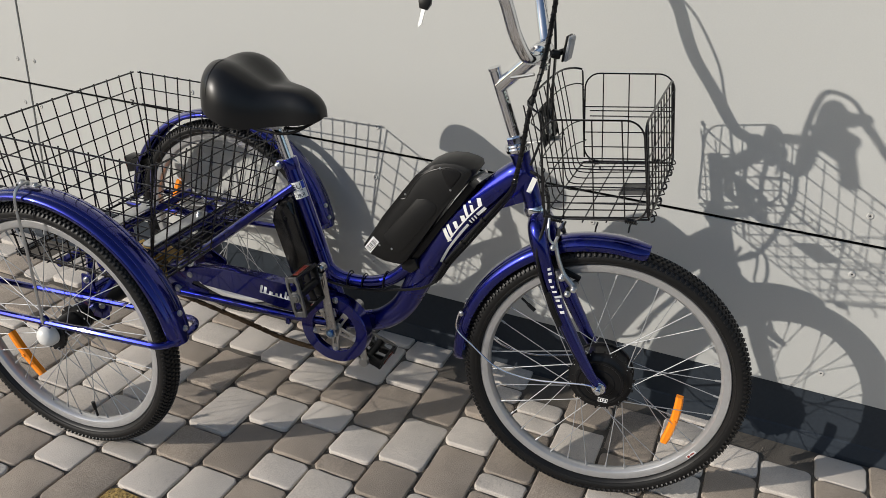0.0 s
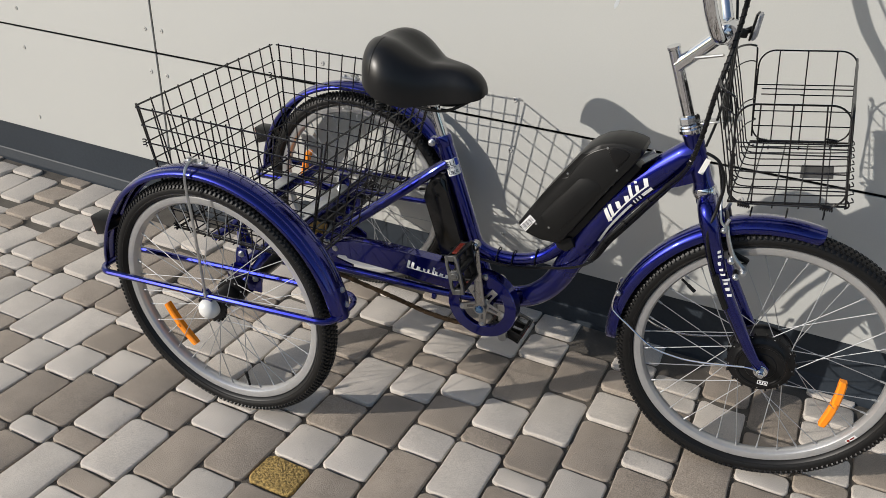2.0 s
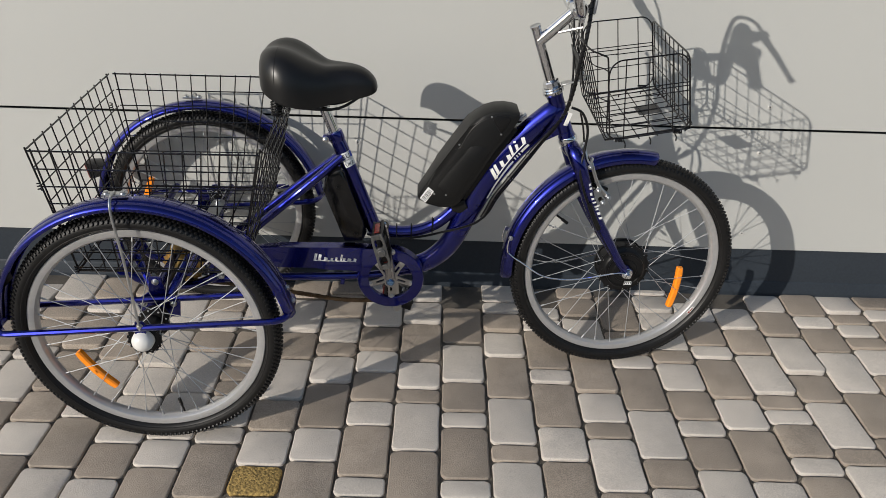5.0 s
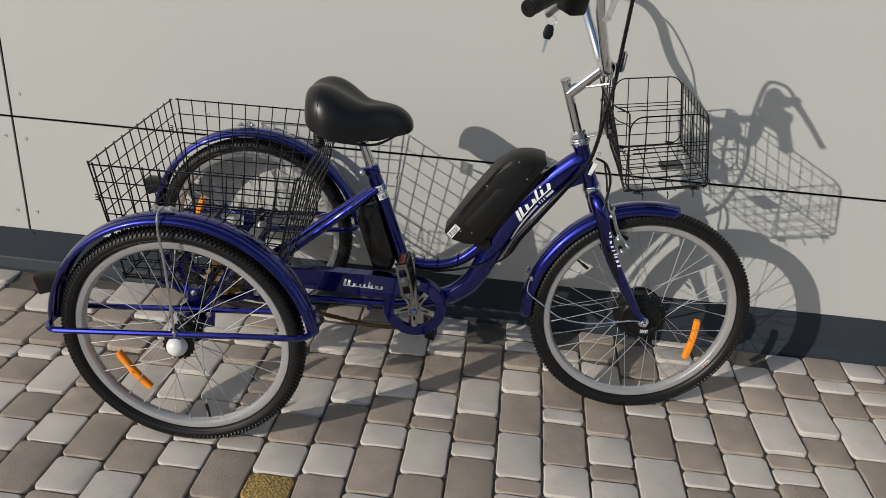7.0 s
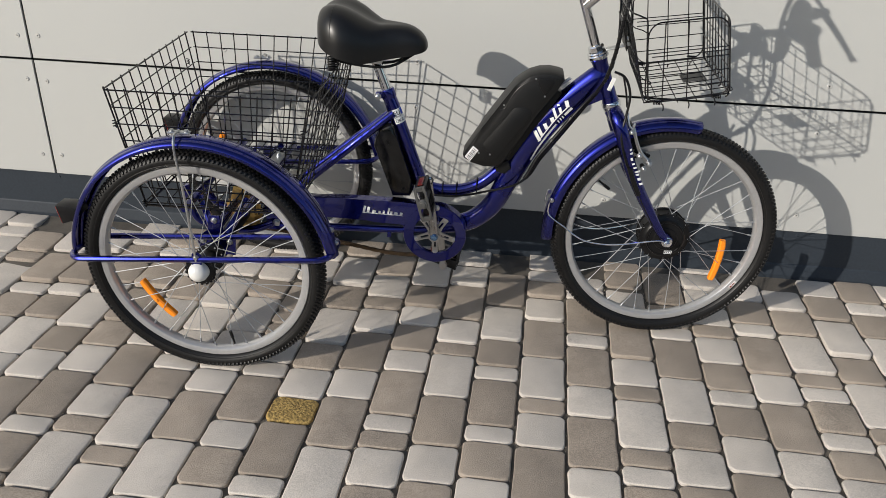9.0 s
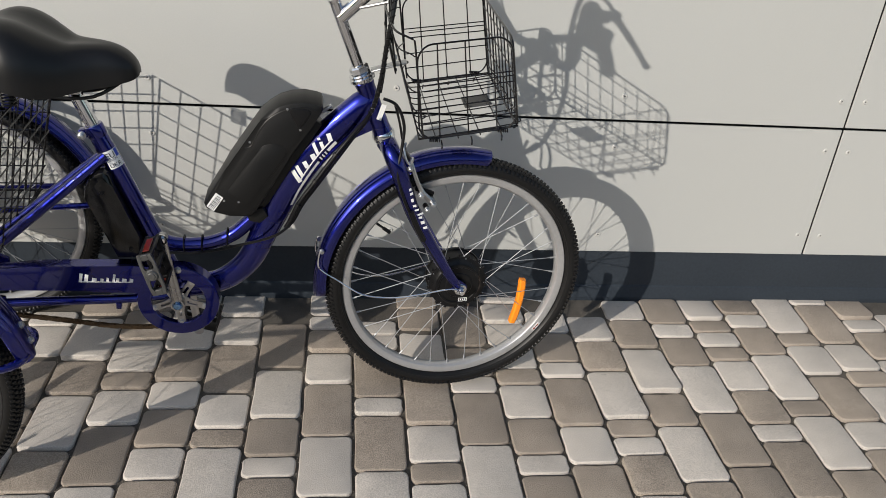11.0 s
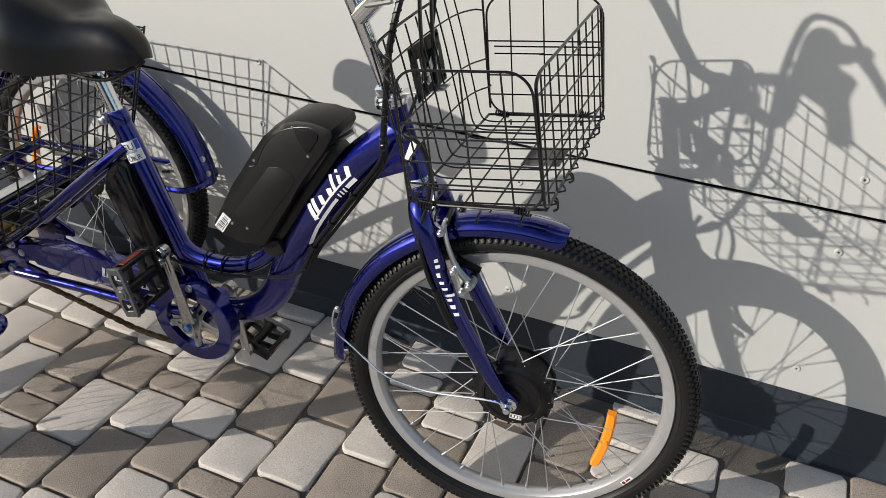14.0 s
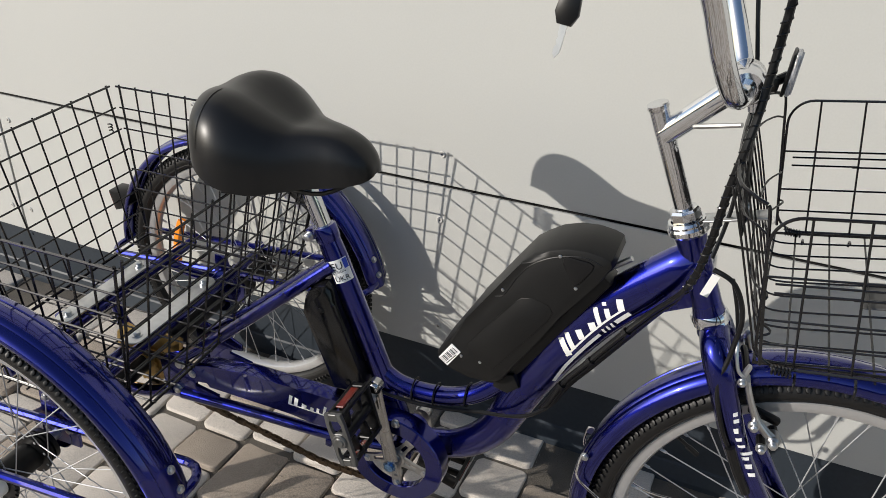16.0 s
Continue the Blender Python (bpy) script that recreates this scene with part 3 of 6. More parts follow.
down_line, down_rad = smooth_path(DOWN, 6), spread(DOWN_R, 6)
FLAT = 0.74
part("down_tube", tube(down_line, down_rad, 20, flat=FLAT, side=(0, 1, 0)), M_BLUE, trike, "swept-down blue main tube", 60)
part("step_tube", tube(smooth_path([(0.470, 0, 0.417), (0.502, 0, 0.396), (0.545, 0, 0.391), (0.595, 0, 0.398), (0.640, 0, 0.420), (0.680, 0, 0.458), (0.705, 0, 0.480)], 6), 0.0155, 14), M_BLUE, trike)
SEAT_TOP, SEAT_BOT = Vector((0.389, 0, 0.648)), Vector((0.5205, 0, 0.283))
part("seat_tube", tube([SEAT_TOP, SEAT_TOP.lerp(SEAT_BOT, 0.1), SEAT_BOT], [0.0165, 0.0185, 0.0185], 18), M_BLUE, trike)
HEAD_LO, HEAD_HI = Vector((0.945, 0, 0.655)), Vector((0.902, 0, 0.766))
head_way = (HEAD_HI - HEAD_LO).normalized()
part("head_tube", tube([HEAD_LO, HEAD_LO.lerp(HEAD_HI, 0.12), HEAD_LO.lerp(HEAD_HI, 0.5), HEAD_LO.lerp(HEAD_HI, 0.88), HEAD_HI], [0.0215, 0.0190, 0.0185, 0.0190, 0.0215], 20), M_BLUE, trike)
bm = bmesh.new()
rod(bm, (0.5205, -0.036, 0.283), (0.5205, 0.036, 0.283), 0.022, 20)
part("bottom_bracket", bm, M_BLUE, trike)
# gusset web under the head tube
bm = bmesh.new()
prism(bm, [(0.935, 0.668), (0.912, 0.730), (0.862, 0.700), (0.842, 0.640), (0.880, 0.640)], -0.010, 0.010, bevel=0.004)
part("head_gusset", bm, M_BLUE, trike)
for s in (-1, 1):
    part("seat_stay", tube(smooth_path([(0.405, s * 0.014, 0.600), (0.330, s * 0.030, 0.538), (0.190, s * 0.040, 0.420), (0.095, s * 0.045, 0.345)], 4), 0.0105, 12), M_BLUE, trike)
    part("chain_stay", tube(smooth_path([(0.505, s * 0.030, 0.283), (0.40, s * 0.046, 0.2845), (0.25, s * 0.050, 0.2825), (0.10, s * 0.054, 0.278)], 4), 0.0100, 12), M_BLUE, trike)
    bm = bmesh.new()
    prism(bm, [(0.175, 0.268), (0.178, 0.296), (0.130, 0.304), (0.132, 0.316), (0.160, 0.318), (0.160, 0.330), (0.118, 0.352), (0.080, 0.362), (0.060, 0.340), (0.062, 0.262)],
          s * 0.050 - 0.003, s * 0.050 + 0.003, bevel=0.001)
    part("dropout_plate", bm, M_BLUE, trike)
    bm = bmesh.new()
    bolt(bm, (0.105, s * 0.053, 0.346), (0, s, 0), 0.007, 0.006)
    bolt(bm, (0.090, s * 0.053, 0.285), (0, s, 0), 0.007, 0.006)
    pieces("bolt", bm, M_STEEL, trike)
    # rear sub-frame rails and the struts that carry the basket
    part("sub_frame_rail", tube(smooth_path([(0.080, s * 0.055, 0.285), (0.02, s * 0.060, 0.262), (-0.06, s * 0.060, 0.262), (-0.13, s * 0.060, 0.290), (-0.15, s * 0.060, 0.385)], 5), 0.011, 12), M_BLUE, trike)
    part("strut", tube(smooth_path([(0.012, s * 0.225, 0.330), (0.030, s * 0.200, 0.360), (0.050, s * 0.150, 0.395)], 4), 0.010, 10), M_BLUE, trike)
    part("strut", tube(smooth_path([(-0.012, s * 0.225, 0.330), (-0.040, s * 0.190, 0.352), (-0.075, s * 0.150, 0.395)], 4), 0.010, 10), M_BLUE, trike)
for x in (0.068, -0.082):
    part("cross_bar", tube([(x, -0.235, 0.400), (x, 0.235, 0.400)], 0.010, 12), M_BLUE, trike)
part("cross_bar", tube([(-0.02, -0.23, 0.336), (-0.02, 0.23, 0.336)], 0.011, 12), M_BLUE, trike)

# ---- seat post and saddle ----
up = (SEAT_TOP - SEAT_BOT).normalized()
part("seat_post", tube([SEAT_TOP - up * 0.02, SEAT_TOP + up * 0.105], 0.0128, 16), M_CHROME, trike, "chromed seat post")
bm = bmesh.new()
sweep(bm, [SEAT_TOP - up * 0.014, SEAT_TOP - up * 0.010, SEAT_TOP + up * 0.008, SEAT_TOP + up * 0.011], [0.0176, 0.0190, 0.0190, 0.0178], 18)
block(bm, (0.017, 0.020, 0.016), Matrix.Translation(SEAT_TOP + Vector((-0.022, 0, -0.006))), 0.003)
part("seat_clamp", bm, M_BLUE, trike)
bm = bmesh.new()
bolt(bm, SEAT_TOP + Vector((-0.024, -0.011, -0.008)), (0, -1, 0), 0.0058, 0.007)
part("clamp_bolt", bm, M_STEEL, trike, "zinc clamp bolt")


def saddle_mesh():
    """Broad padded saddle: rounded rear lobes, dished middle, a drooping nose."""
    rows = [  # x, half width, top, dish, low edge
        (0.206, 0.020, 0.818, 0.000, 0.806), (0.208, 0.046, 0.838, 0.001, 0.793), (0.214, 0.072, 0.851, 0.004, 0.783), (0.226, 0.095, 0.862, 0.008, 0.773), (0.248, 0.113, 0.870, 0.013, 0.763), (0.275, 0.121, 0.868, 0.015, 0.754),
        (0.302, 0.117, 0.856, 0.014, 0.747), (0.328, 0.102, 0.840, 0.011, 0.741), (0.354, 0.082, 0.826, 0.007, 0.742), (0.380, 0.064, 0.823, 0.004, 0.745), (0.406, 0.052, 0.821, 0.002, 0.748),
        (0.430, 0.045, 0.816, 0.000, 0.751), (0.450, 0.038, 0.807, 0.000, 0.755), (0.464, 0.029, 0.795, 0.000, 0.758), (0.472, 0.018, 0.783, 0.000, 0.761), (0.475, 0.007, 0.770, 0.000, 0.764)]
    fineP = smooth_path([(a, b, c) for a, b, c, d, e in rows], 4)
    fineQ = smooth_path([(a, d, e) for a, b, c, d, e in rows], 4)
    bm = bmesh.new()
    rings, seam = [], []
    for index, (p, q) in enumerate(zip(fineP, fineQ)):
        x, w, top = p
        dish, low = q.y, q.z
        ring = []
        n = 30
        for k in range(n):
            a = math.pi * k / (n - 1)                     # from one edge over the top to the other
            c, s_ = math.cos(a), math.sin(a)
            yy = w * math.copysign(abs(c) ** 0.80, c)
            zz = low + (top - low) * s_ ** 0.66 - dish * math.exp(-(yy / (w * 0.36 + 1e-4)) ** 2)
            ring.append((x, yy, zz))
        if index == 17:
            seam = [Vector(v) + Vector((0, 0.0003 if v[1] > 0 else -0.0003, 0.0003)) for v in ring[2:-2]]
        for k in (0.84, 0.5, 0.0, -0.5, -0.84):           # tucked-in underside
            ring.append((x + 0.004 * (0.34 - x), -w * 0.88 * k, low + 0.010 * min(1.0, (top - low) / 0.05)))
        rings.append([bm.verts.new(v) for v in ring])
    for A, B in zip(rings, rings[1:]):
        for k in range(len(A)):
            j = (k + 1) % len(A)
            bm.faces.new((A[k], A[j], B[j], B[k]))
    bm.faces.new(rings[0])
    bm.faces.new(rings[-1][::-1])
    return bm, seam


saddle_bm, seam_line = saddle_mesh()
bmesh.ops.rotate(saddle_bm, cent=(0.27, 0, 0.8), matrix=Matrix.Rotation(radians(-2.5), 3, "Z"), verts=saddle_bm.verts)
bmesh.ops.scale(saddle_bm, vec=(1, 0.93, 1), verts=saddle_bm.verts)
bmesh.ops.scale(saddle_bm, vec=(0.97, 1, 1), space=Matrix.Translation((-0.475, 0, 0)), verts=saddle_bm.verts)
bmesh.ops.translate(saddle_bm, vec=(0.016, -0.016, 0.008), verts=saddle_bm.verts)
seam_line = [Matrix.Rotation(radians(-2.5), 3, "Z") @ (v - Vector((0.27, 0, 0.8))) for v in seam_line if v.y < -0.035]
seam_line = [Vector((0.475 + (v.x + 0.27 - 0.475) * 0.97 + 0.016, v.y * 0.93 - 0.0165, v.z + 0.808)) for v in seam_line]
saddle = part("saddle", saddle_bm, M_VINYL, trike, "broad black vinyl saddle with a stitched rear seam", 70)
part("seam", tube(seam_line, 0.0005, 5), M_VINYL, saddle)
bm = bmesh.new()
for s in (-1, 1):
    sweep(bm, smooth_path([(0.455, s * 0.010, 0.752), (0.40, s * 0.020, 0.722), (0.33, s * 0.022, 0.720), (0.26, s * 0.045, 0.738)], 4), 0.0035, 8)
pieces("saddle_rail", bm, M_BLACK, saddle)
bm = bmesh.new()
block(bm, (0.045, 0.05, 0.030), Matrix.Translation(SEAT_TOP + up * 0.098), 0.006)
part("saddle_clamp", bm, M_STEEL, saddle)
for s in (-1, 1):
    bm = bmesh.new()
    pts = []
    for k in range(60):
        a = 2 * math.pi * k / 10
        pts.append((0.262 + 0.012 * math.cos(a), s * 0.052 + 0.012 * math.sin(a), 0.712 + 0.0006 * k))
    part("saddle_spring", sweep(bm, pts, 0.0022, 6), M_BLACK, saddle)

# ---- controller case behind the seat tube ----
bm = bmesh.new()
prism(bm, [(0.403, 0.376), (0.450, 0.378), (0.459, 0.398), (0.453, 0.430), (0.416, 0.543), (0.410, 0.566), (0.402, 0.577), (0.390, 0.574), (0.372, 0.561), (0.360, 0.540), (0.355, 0.515)], -0.038, 0.038, bevel=0.013)
case = part("controller_case", bm, M_CASE, trike, "black plastic controller case behind the seat tube")
bm = bmesh.new()
for x, z in ((0.394, 0.530), (0.434, 0.402)):
    lathe(bm, [(0, -0.0025), (0.004, -0.0025), (0.005, 0)], 10, Matrix.Translation((x, -0.0375, z)))
pieces("screw", bm, M_BLACK, case)

# ---- battery on the down tube ----
BAT = pose(0.690, 0.0, 0.590, 0, -51.5, 0)               # local x runs up along the tube, z away from it


def battery_mesh():
    out = [(-0.080, -0.062), (-0.097, -0.058), (-0.116, -0.027), (-0.129, 0.004), (-0.135, 0.021), (-0.129, 0.030), (-0.038, 0.042), (0.044, 0.0485), (0.090, 0.0515), (0.112, 0.0495), (0.135, 0.042),
           (0.155, 0.029), (0.172, 0.011), (0.183, -0.008), (0.187, -0.020), (0.181, -0.029), (0.150, -0.032), (0.073, -0.037), (0.011, -0.047)]
    return prism(bmesh.new(), out, -0.042, 0.042, BAT, 0.010)


battery = part("battery", battery_mesh(), M_MATT, trike, "long black battery case with a round top", 40)
seam = [BAT @ Vector((x, -0.0418, z)) for x, z in ((0.024, 0.040), (0.034, 0.034), (0.048, 0.036), (0.072, 0.041), (0.095, 0.042), (0.117, 0.037), (0.136, 0.028), (0.154, 0.015), (0.167, 0.000), (0.173, -0.018))]
part("case_seam", tube(smooth_path(seam, 4), 0.0009, 5), M_BLACK, battery)
bm = bmesh.new()
prism(bm, [(0.136, 0.017), (0.141, 0.021), (0.148, 0.020), (0.164, -0.003), (0.165, -0.010), (0.158, -0.014), (0.132, -0.017), (0.125, -0.014), (0.126, -0.007)], -0.0440, -0.040, BAT, 0.0015)
part("lock_flap", bm, M_BLACK, battery, "black rubber lock flap")
bm = bmesh.new()
prism(bm, [(-0.070, -0.040), (-0.078, -0.034), (-0.078, 0.006), (-0.070, 0.012), (0.030, 0.018), (0.052, 0.016), (0.066, 0.004), (0.074, -0.016), (0.070, -0.026), (0.058, -0.031)], -0.0427, -0.0400, BAT, 0.0008)
part("side_panel", bm, M_MATT, battery)
bm = bmesh.new()
prism(bm, [(-0.127, 0.006), (-0.091, 0.009), (-0.091, 0.027), (-0.127, 0.024)], -0.0428, -0.0420, BAT)
sticker = part("sticker", bm, M_DECAL, battery, "white barcode sticker")
bm = bmesh.new()
for k in range(11):
    x = -0.125 + 0.0029 * k
    w = 0.0006 + 0.0007 * ((k * 7) % 3)
    prism(bm, [(x, 0.012), (x + w, 0.012), (x + w, 0.022), (x, 0.022)], -0.0432, -0.0429, BAT)
prism(bm, [(-0.125, 0.0090), (-0.100, 0.0095), (-0.100, 0.0108), (-0.125, 0.0103)], -0.0432, -0.0429, BAT)
tagged(part("barcode", bm, M_INK, battery), kind="stuff")
bm = bmesh.new()
for x, z in ((0.140, 0.026), (0.040, 0.040), (0.122, -0.019), (-0.096, 0.004), (-0.080, -0.020)):
    lathe(bm, [(0, -0.0012), (0.0020, -0.0012), (0.0026, 0)], 10, BAT @ Matrix.Translation((x, -0.042, z)))
pieces("screw", bm, M_STEEL, battery)
bm = bmesh.new()
prism(bm, [(-0.086, -0.072), (-0.060, -0.074), (0.150, -0.050), (0.150, -0.034), (-0.080, -0.058)], -0.020, 0.020, BAT, 0.003)
part("battery_mount", bm, M_BLACK, battery, "black mounting rail")
bm = bmesh.new()
prism(bm, [(0.668, 0.484), (0.702, 0.494), (0.712, 0.472), (0.694, 0.456), (0.672, 0.462)], -0.026, 0.026, bevel=0.004)
part("battery_base", bm, M_MATT, battery, "black base block under the battery")
bm = bmesh.new()
rod(bm, BAT @ Vector((0.138, -0.004, -0.030)), BAT @ Vector((0.190, -0.004, -0.042)), 0.004, 8)
part("battery_lead", bm, M_STEEL, battery)

# ---- chain guard, crank, pedals, chain ----
RING = (0.5205, 0.283)
bm = bmesh.new()
prism(bm, [(0.118, 0.314), (0.118, 0.336), (0.132, 0.352), (0.165, 0.362), (0.245, 0.371), (0.338, 0.372), (0.430, 0.372), (0.505, 0.3672), (0.470, 0.3520), (0.4390, 0.302), (0.425, 0.3075), (0.360, 0.3080), (0.335, 0.3120), (0.300, 0.313), (0.165, 0.314), (0.160, 0.324), (0.140, 0.324)],
      -0.0565, -0.028, bevel=0.0012)
RM = Matrix.Translation((RING[0], 0, RING[1]))
lathe(bm, [(0.0845, -0.028), (0.0845, -0.0545), (0.0830, -0.0568), (0.0575, -0.0568), (0.0562, -0.0555), (0.0560, -0.044), (0.0580, -0.044), (0.0825, -0.050), (0.0825, -0.028)], 64, RM, closed=True)
guard = part("chain_guard", bm, M_BLUE, trike, "flat blue lacquered chain guard with a ring end", 20)
bm = bmesh.new()
bolt(bm, (0.132, -0.0575, 0.334), (0, -1, 0), 0.005, 0.003)
bolt(bm, (0.5254, -0.0560, 0.3615), (0, -1, 0), 0.0052, 0.004)
pieces("bolt", bm, M_STEEL, guard)
bm = bmesh.new()
block(bm, (0.011, 0.012, 0.016), pose(0.398, -0.050, 0.2720, 0, 6, 0), 0.002)
part("guard_tab", bm, M_BLUE, guard)
bm = bmesh.new()                                           # tooth ring behind the guard
lathe(bm, [(0.072, -0.0455), (0.072, -0.0425), (0.060, -0.0425), (0.060, -0.0455)], 48, RM, closed=True)
for k in range(36):
    block(bm, (0.0042, 0.0022, 0.009), RM @ pose(0, 0, 0, 0, 10 * k, 0) @ pose(0, -0.044, 0.0735, 0, 0, 0))
chainring = part("chainring", bm, M_STEEL, trike, "pressed steel chainring")
bm = bmesh.new()
for k in range(5):                                         # five arms, each slotted, with a bolt eye
    m = RM @ pose(0, 0, 0, 0, 72 * k + 34, 0)
    prism(bm, [(-0.0105, 0.013), (-0.0078, 0.030), (-0.0078, 0.044), (-0.0085, 0.058), (-0.0050, 0.066), (0.0050, 0.066), (0.0085, 0.058), (0.0078, 0.044), (0.0078, 0.030), (0.0105, 0.013), (0.0030, 0.016), (0.0030, 0.040), (-0.0030, 0.040), (-0.0030, 0.016)][::-1], -0.0520, -0.0480, m)
pieces("spider_arm", bm, M_ALLOY, chainring, "slotted alloy arm")
bm = bmesh.new()
lathe(bm, [(0.0, -0.0560), (0.010, -0.0560), (0.0175, -0.0530), (0.0185, -0.0470)], 28, RM)
spider = part("spider_hub", bm, M_ALLOY, chainring, "polished alloy hub")
bm = bmesh.new()
for k in range(5):
    a = radians(72 * k + 34)
    bolt(bm, (RING[0] + 0.055 * math.sin(a), -0.0525, RING[1] + 0.055 * math.cos(a)), (0, -1, 0), 0.0045, 0.003)
pieces("bolt", bm, M_STEEL, spider)


def crank(s, end):
    c = Vector((RING[0], s * 0.064, RING[1]))
    bm = bmesh.new()
    e = Vector(end)
    way = (e - c).normalized()
    # ridged arm: a broad flat back and a narrower raised front
    sweep(bm, [c - way * 0.010, c.lerp(e, 0.10), c.lerp(e, 0.5), c.lerp(e, 0.92), e + way * 0.006], [0.0135, 0.0125, 0.0098, 0.0088, 0.0098], 12, flat=0.62, side=(0, 1, 0))
    f = Vector((0, s * 0.0052, 0))
    sweep(bm, [c.lerp(e, 0.08) + f * 1.2, c.lerp(e, 0.5) + f, c.lerp(e, 0.9) + f], [0.0056, 0.0046, 0.0040], 8, flat=0.6, side=(0, 1, 0))
    rod(bm, c + Vector((0, -0.008, 0)), c + Vector((0, 0.008, 0)), 0.0145, 18)
    rod(bm, e + Vector((0, -0.007, 0)), e + Vector((0, 0.007, 0)), 0.0115, 16)
    arm = part("crank", bm, M_ALLOY, trike, "bright alloy crank arm with a ridge")
    bm = bmesh.new()
    bolt(bm, c + Vector((0, s * 0.007, 0)), (0, s, 0), 0.0075, 0.006)
    part("crank_bolt", bm, M_ZINC, arm, "blue-zinc crank bolt")
    bm = bmesh.new()
    bolt(bm, e + Vector((0, s * 0.006, 0)), (0, s, 0), 0.0078, 0.006)
    part("pedal_nut", bm, M_CHROME, arm)


def pedal(at, s, tilt):
    """Cage pedal: black body round a barrel, pierced grey end plate, a reflector at each long edge."""
    at = Vector(at)
    m = Matrix.Translation(at) @ pose(0, 0, 0, 0, tilt, 0)
    bm = bmesh.new()
    rod(bm, m @ Vector((0, s * 0.004, 0)), m @ Vector((0, s * 0.086, 0)), 0.0105, 14)
    block(bm, (0.080, 0.007, 0.026), m @ Matrix.Translation((0, s * 0.008, 0)), 0.003)
    for x in (-0.039, 0.039):                              # long edges with a row of teeth
        for z in (-0.0105, 0.0105):
            block(bm, (0.007, 0.082, 0.006), m @ Matrix.Translation((x, s * 0.046, z)), 0.0015)
        for y in (0.014, 0.034, 0.058, 0.078):
            block(bm, (0.007, 0.007, 0.027), m @ Matrix.Translation((x, s * y, 0)), 0.0012, 1)
    for y in (0.030, 0.062):                               # webs from the barrel to the edges
        for x in (-0.024, 0.024):
            block(bm, (0.030, 0.005, 0.016), m @ Matrix.Translation((x, s * y, 0)) @ pose(0, 0, 0, 0, 0, 12 if x * y > 0 else -12), 0.0015)
    p = part("pedal", bm, M_BLACK, trike, "black cage pedal with a grey end plate and amber reflectors")
    bm = bmesh.new()
    y0, y1 = sorted((s * 0.084, s * 0.090))
    for z in (-1, 1):                                      # end plate: two rails that widen round six-sided holes
        prism(bm, [(-0.046, z * 0.0135), (-0.030, z * 0.0150), (0.030, z * 0.0150), (0.046, z * 0.0135), (0.046, z * 0.0065), (0.034, z * 0.0065), (0.028, z * 0.0105), (0.018, z * 0.0105), (0.012, z * 0.0065), (-0.012, z * 0.0065), (-0.018, z * 0.0105), (-0.028, z * 0.0105), (-0.034, z * 0.0065), (-0.046, z * 0.0065)][::z], y0, y1, m, 0.001)
    for x in (-0.040, 0.0, 0.040):
        block(bm, (0.012 if x else 0.024, 0.006, 0.0132), m @ Matrix.Translation((x, s * 0.087, 0)), 0.0008, 1)
    lathe(bm, [(0, 0.0055), (0.006, 0.0055), (0.0075, 0.004), (0.010, 0.004), (0.0115, 0.002), (0.0115, -0.002)], 20, m @ Matrix.Translation((0, s * 0.089, 0)) @ (Matrix() if s > 0 else pose(0, 0, 0, 0, 0, 180)))
    part("end_plate", bm, M_PLATE, p, "pierced grey end plate")
    bm = bmesh.new()
    for x in (-0.0428, 0.0428):
        block(bm, (0.003, 0.046, 0.013), m @ Matrix.Translation((x, s * 0.046, 0)), 0.001, 1)
    pieces("pedal_reflector", bm, M_RED, p, "amber pedal reflector")
    bm = bmesh.new()
    rod(bm, at - Vector((0, s * 0.012, 0)), at + Vector((0, s * 0.02, 0)), 0.007, 10)
    part("pedal_axle", bm, M_STEEL, p)


crank(-1, (0.5070, -0.082, 0.4530))
crank(1, (0.5345, 0.074, 0.1160))
pedal((0.5035, -0.096, 0.4310), -1, 76)
pedal((0.5345, 0.084, 0.1180), 1, 18)


def chain_path():
    a = smooth_path([(0.500, -0.045, 0.2145), (0.445, -0.046, 0.2110), (0.380, -0.049, 0.2165), (0.310, -0.046, 0.2265), (0.250, -0.043, 0.2345), (0.160, -0.038, 0.2450), (0.080, -0.034, 0.2530), (0.0, -0.030, 0.2560)], 6)
    b = [(0.02 + 0.47 * k / 20, -0.044, 0.338 + 0.012 * k / 20) for k in range(21)]
    return a, b


bm = bmesh.new()
low, high = chain_path()
for line in (low, high):
    P = [Vector(p) for p in line]
    L = (P[-1] - P[0]).length
    count = int(L / 0.0127 * 1.01)
    for k in range(count):
        t = k / count * (len(P) - 1)
        i = int(t)
        c = P[i].lerp(P[i + 1], t - i)
        w = (P[i + 1] - P[i]).normalized()
        m = Matrix.Translation(c) @ w.to_track_quat("X", "Z").to_matrix().to_4x4()
        wide = 0.0035 if k % 2 else 0.0022
        for y in (-wide, wide):
            block(bm, (0.0165, 0.0011, 0.0085), m @ Matrix.Translation((0, y, 0)))
        rod(bm, m @ Vector((0.006, -0.0045, 0)), m @ Vector((0.006, 0.0045, 0)), 0.0036, 6)
tagged(part("chain", bm, M_CHAIN, trike, "oily brown roller chain"), kind="stuff")

